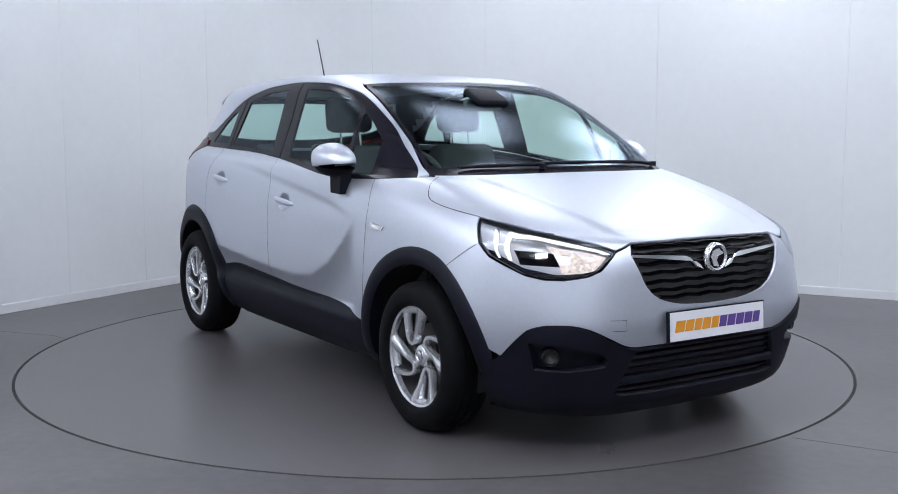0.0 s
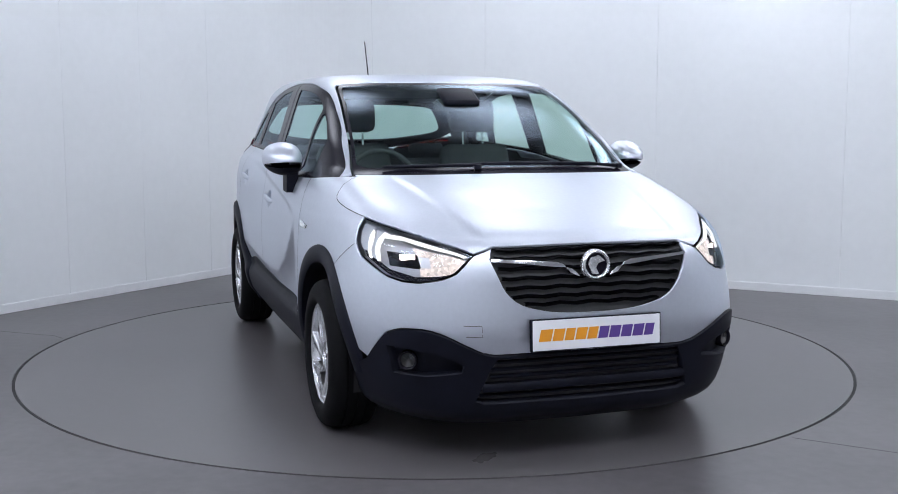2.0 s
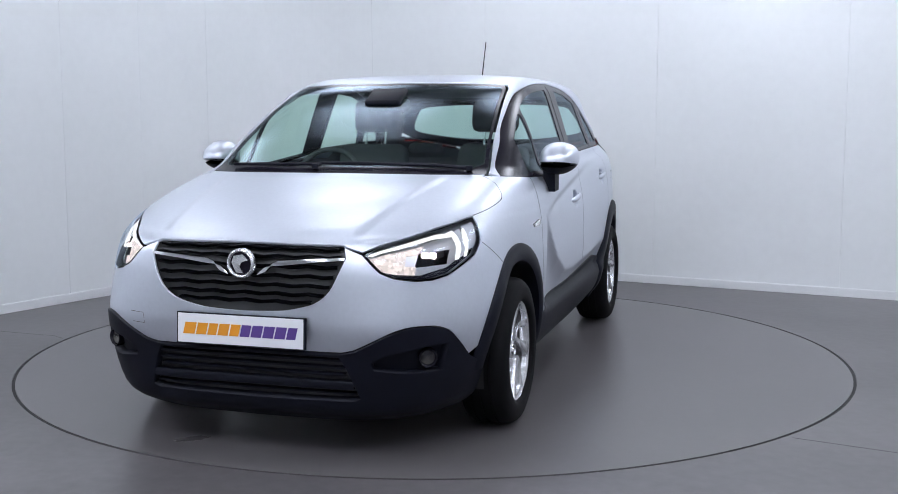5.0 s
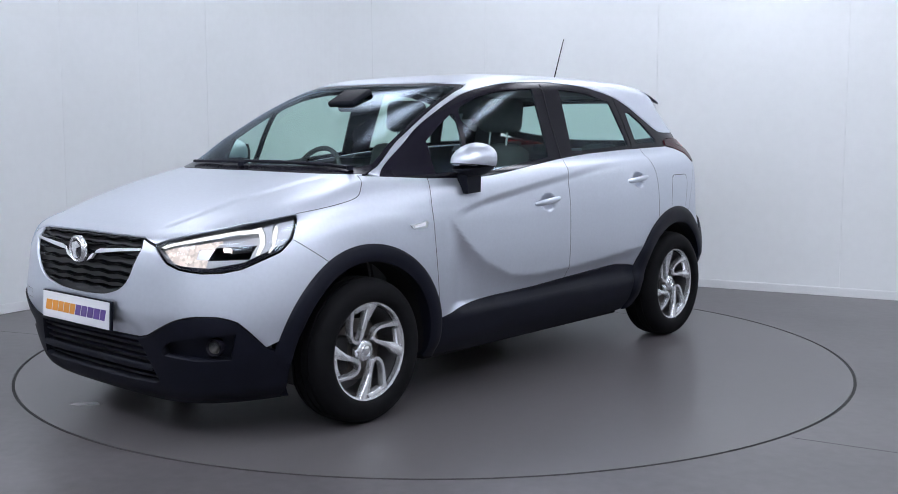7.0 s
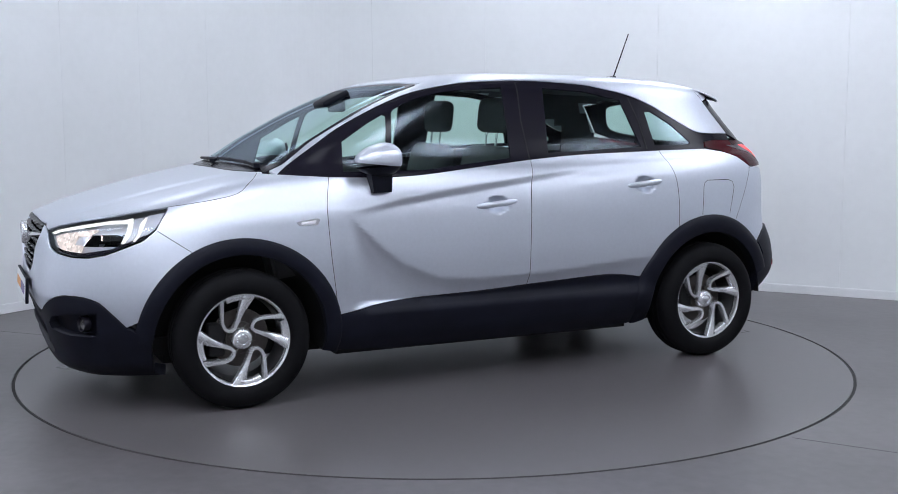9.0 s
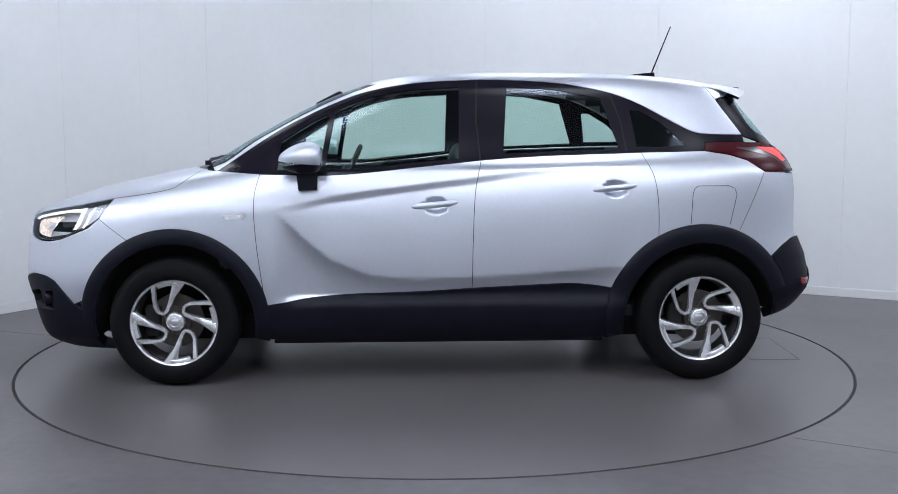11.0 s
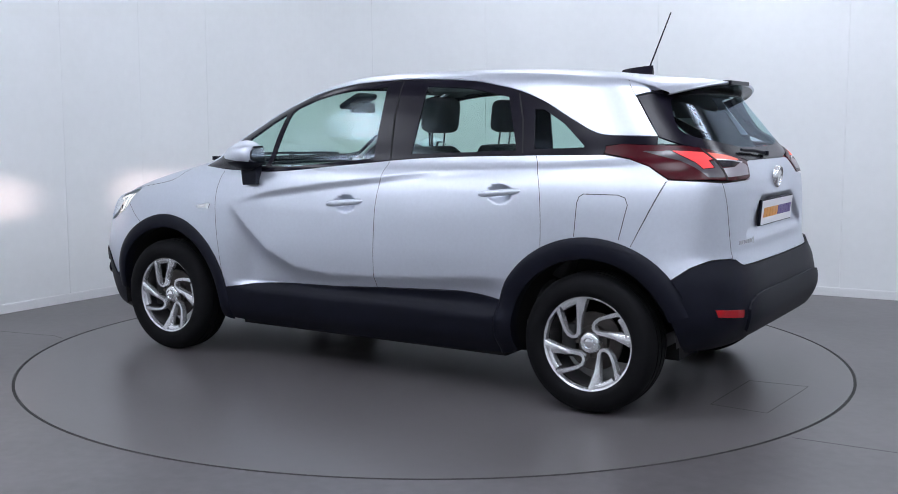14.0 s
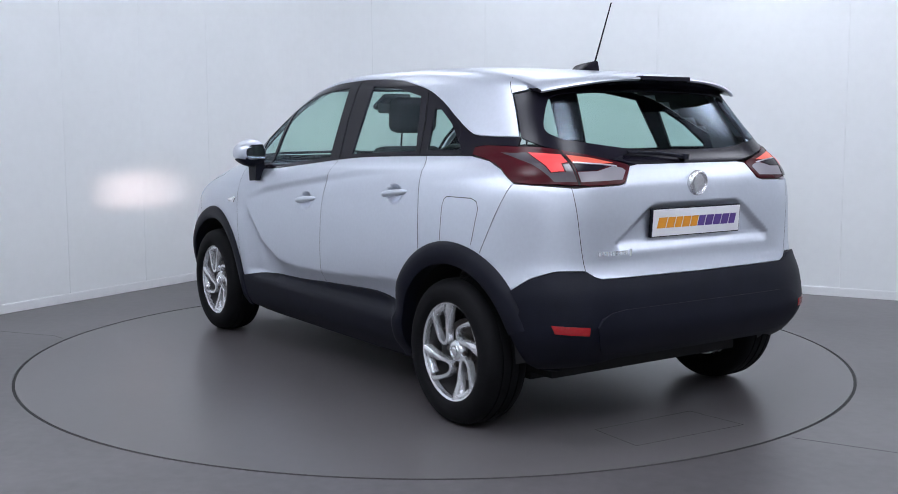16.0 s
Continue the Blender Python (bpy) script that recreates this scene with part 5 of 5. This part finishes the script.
bm = bmesh.new()
rod(bm, (-1.232, 0, 1.565), (-1.336, 0, 1.827), 0.0042, 0.003)
part("aerial_rod", bm, BLACK_TRIM, aer)


# wipers
def wiper(points, view, sgs, parent, lift=0.012):
    bm = bmesh.new()
    co = []
    for (y, z), sg in zip(points, sgs):
        uv = cast(view, abs(y), z)
        p = surf(*uv) + surf_normal(np.array([uv[0]]), np.array([uv[1]]))[0] * lift
        co.append(Vector((p[0], p[1] * sg, p[2])))
    for p, q in zip(co, co[1:]):
        rod(bm, p, q, 0.009, 0.007, 8)
    rod(bm, co[0] - Vector((0, 0, 0.01)), co[0] + Vector((0.0, 0, 0.012)), 0.016)
    return part("wiper", bm, BLACK_TRIM, parent)


wiper([(0.12, 1.078), (0.10, 1.088), (0.30, 1.086), (0.55, 1.082)], "F", (-1, -1, -1, -1), BODY)
wiper([(0.60, 1.075), (0.45, 1.088), (0.15, 1.092), (0.10, 1.092)], "F", (1, 1, 1, -1), BODY)
wiper([(0.02, 1.135), (0.15, 1.150), (0.33, 1.158)], "R", (1, 1, 1), BODY)
# cowl panel below the screen
bm = bmesh.new()
box(bm, 1.10, 1.20, -0.62, 0.62, 1.02, 1.052, 0.005)
part("cowl", bm, BLACK_TRIM, BODY)

# badge on the tailgate: unreadable chrome marks
for k in range(10):
    bm = bmesh.new()
    y = 0.535 - 0.0165 * k - (0.008 if k > 8 else 0)
    uv = cast("R", y, 0.768)
    p = surf(*uv)
    box(bm, p[0] - 0.003, p[0] + 0.002, y - 0.006, y + 0.006, 0.760 - (0.006 if k > 8 else 0), 0.776 + (0.006 if k > 8 else 0))
    part("badge_mark", bm, CHROME if k > 8 else ALLOY, BODY, smooth=False)

# ---- inside the car ----
def cushion(bm, x0, x1, y0, y1, z0, z1, bevel):
    return box(bm, x0, x1, y0, y1, z0, z1, bevel)


def front_seat(sg):
    s = new("front_seat")
    s.parent = BODY
    s.location = (0.0, sg * 0.36, 0)
    bm = bmesh.new()
    box(bm, -0.02, 0.50, -0.25, 0.25, 0.36, 0.56, 0.06)
    part("seat_cushion", bm, SEAT_CLOTH, s)
    bm = bmesh.new()
    vs = box(bm, -0.09, 0.05, -0.24, 0.24, 0.0, 0.69, 0.055)
    for v in bm.verts:
        if v.co.z > 0.4:
            v.co.y *= 0.86
    bmesh.ops.transform(bm, matrix=pose(0.0, 0, 0.50, 0, -15), verts=bm.verts)
    part("backrest", bm, SEAT_CLOTH, s)
    bm = bmesh.new()
    box(bm, -0.055, 0.045, -0.135, 0.135, 0.0, 0.185, 0.04)
    bmesh.ops.transform(bm, matrix=pose(-0.21, 0, 1.235, 0, -6), verts=bm.verts)
    part("headrest", bm, SEAT_CLOTH, s, "dark cloth headrest")
    for d in (-0.06, 0.06):
        bm = bmesh.new()
        rod(bm, (-0.195, d, 1.14), (-0.213, d, 1.26), 0.006)
        part("headrest_post", bm, CHROME, s)


front_seat(1)
front_seat(-1)
bench = new("rear_bench")
bench.parent = BODY
bm = bmesh.new()
box(bm, -0.98, -0.48, -0.64, 0.64, 0.40, 0.60, 0.06)
part("seat_cushion", bm, SEAT_CLOTH, bench)
bm = bmesh.new()
box(bm, -0.07, 0.06, -0.62, 0.62, 0.0, 0.52, 0.05)
bmesh.ops.transform(bm, matrix=pose(-1.00, 0, 0.56, 0, -18), verts=bm.verts)
part("backrest", bm, SEAT_CLOTH, bench)
for y in (-0.38, 0.0, 0.38):
    bm = bmesh.new()
    box(bm, -1.235, -1.155, y - 0.12, y + 0.12, 1.085, 1.155, 0.03)
    part("headrest", bm, SEAT_CLOTH, bench)
bm = bmesh.new()
box(bm, -1.66, -1.20, -0.60, 0.60, 1.00, 1.03, 0.01)
part("parcel_shelf", bm, DASH, BODY)
dash = new("dashboard")
dash.parent = BODY
bm = bmesh.new()
prism(bm, [(0.62, 0.62), (0.66, 0.96), (0.74, 1.025), (0.95, 1.045), (1.12, 1.035), (1.18, 0.9), (1.1, 0.55)], Matrix(((1, 0, 0, 0), (0, 0, 1, -0.68), (0, 1, 0, 0), (0, 0, 0, 1))), Matrix(((1, 0, 0, 0), (0, 0, 1, 0.68), (0, 1, 0, 0), (0, 0, 0, 1))))
bmesh.ops.bevel(bm, geom=bm.edges[:], offset=0.015, segments=2, affect="EDGES")
part("dash_top", bm, DASH, dash)
bm = bmesh.new()
box(bm, 0.64, 0.80, -0.52, -0.22, 1.00, 1.065, 0.03)
part("instrument_hood", bm, DASH, dash)
sw = new("steering_wheel")
sw.parent = BODY
sw.matrix_basis = pose(0.50, -0.37, 0.985, 0, -24)
bm = bmesh.new()
ring = []
for i in range(40):
    a = 2 * math.pi * i / 40
    ring.append([bm.verts.new((0.014 * math.cos(b), (0.178 + 0.014 * math.sin(b)) * math.cos(a), (0.178 + 0.014 * math.sin(b)) * math.sin(a))) for b in [2 * math.pi * k / 10 for k in range(10)]])
for i in range(40):
    for k in range(10):
        bm.faces.new((ring[i][k], ring[(i + 1) % 40][k], ring[(i + 1) % 40][(k + 1) % 10], ring[i][(k + 1) % 10]))
bmesh.ops.recalc_face_normals(bm, faces=bm.faces)
part("wheel_rim", bm, DASH, sw)
bm = bmesh.new()
box(bm, -0.01, 0.05, -0.07, 0.07, -0.06, 0.05, 0.02)
box(bm, 0.0, 0.02, -0.175, 0.175, -0.018, 0.012, 0.005)
part("wheel_boss", bm, DASH, sw)
im = new("rear_view_mirror")
im.parent = BODY
bm = bmesh.new()
box(bm, 0.535, 0.565, -0.115, 0.115, 1.345, 1.405, 0.014)
part("mirror_body", bm, DASH, im)
bm = bmesh.new()
box(bm, 0.50, 0.66, -0.095, 0.095, 1.395, 1.43, 0.014)
bmesh.ops.transform(bm, matrix=Matrix.Translation((0.585, 0, 1.41)) @ pose(0, 0, 0, 0, 27) @ Matrix.Translation((-0.585, 0, -1.41)), verts=bm.verts)
part("sensor_pod", bm, BLACK_TRIM, im)
bm = bmesh.new()
box(bm, -1.60, 0.75, -0.68, 0.68, 0.30, 0.36)
part("cabin_floor", bm, DASH, BODY, smooth=False)

# ---- marks on the turntable and floor ----
bm = bmesh.new()
HATCH = [(-1.733, -0.215), (-1.713, 0.335), (-1.977, 0.353), (-2.015, -0.240)]
for (x0, y0), (x1, y1) in zip(HATCH, HATCH[1:] + HATCH[:1]):
    d = Vector((x1 - x0, y1 - y0, 0))
    prism(bm, [(0, -0.0016), (d.length, -0.0016), (d.length, 0.0016), (0, 0.0016)], pose(x0, y0, -0.003, 0, 0, math.degrees(math.atan2(d.y, d.x))), pose(x0, y0, 0.0005, 0, 0, math.degrees(math.atan2(d.y, d.x))))
part("hatch_joint", bm, PALE_SEAM, turntable, "thin grey joint of a small hatch", smooth=False)
# a smoother, slightly paler patch on the deck
bm = bmesh.new()
rnd = random.Random(4)
rim_ = []
for i in range(40):
    a = 2 * math.pi * i / 40
    r = 0.75 + 0.35 * rnd.random()
    rim_.append((0.075 * r * math.cos(a), 0.034 * r * math.sin(a)))
prism(bm, rim_, pose(1.945, -0.427, -0.002, 0, 0, 133), pose(1.945, -0.427, 0.0006, 0, 0, 133))
part("glossy_patch", bm, GLOSS_PATCH, turntable, "thin glossy patch on the painted deck", smooth=False)


def motions():
    rows = [(t, pose(0, 0, 0, 0, 0, d)) for t, d in TURN]
    walk(turntable, rows)
    walk(car, rows)


motions()
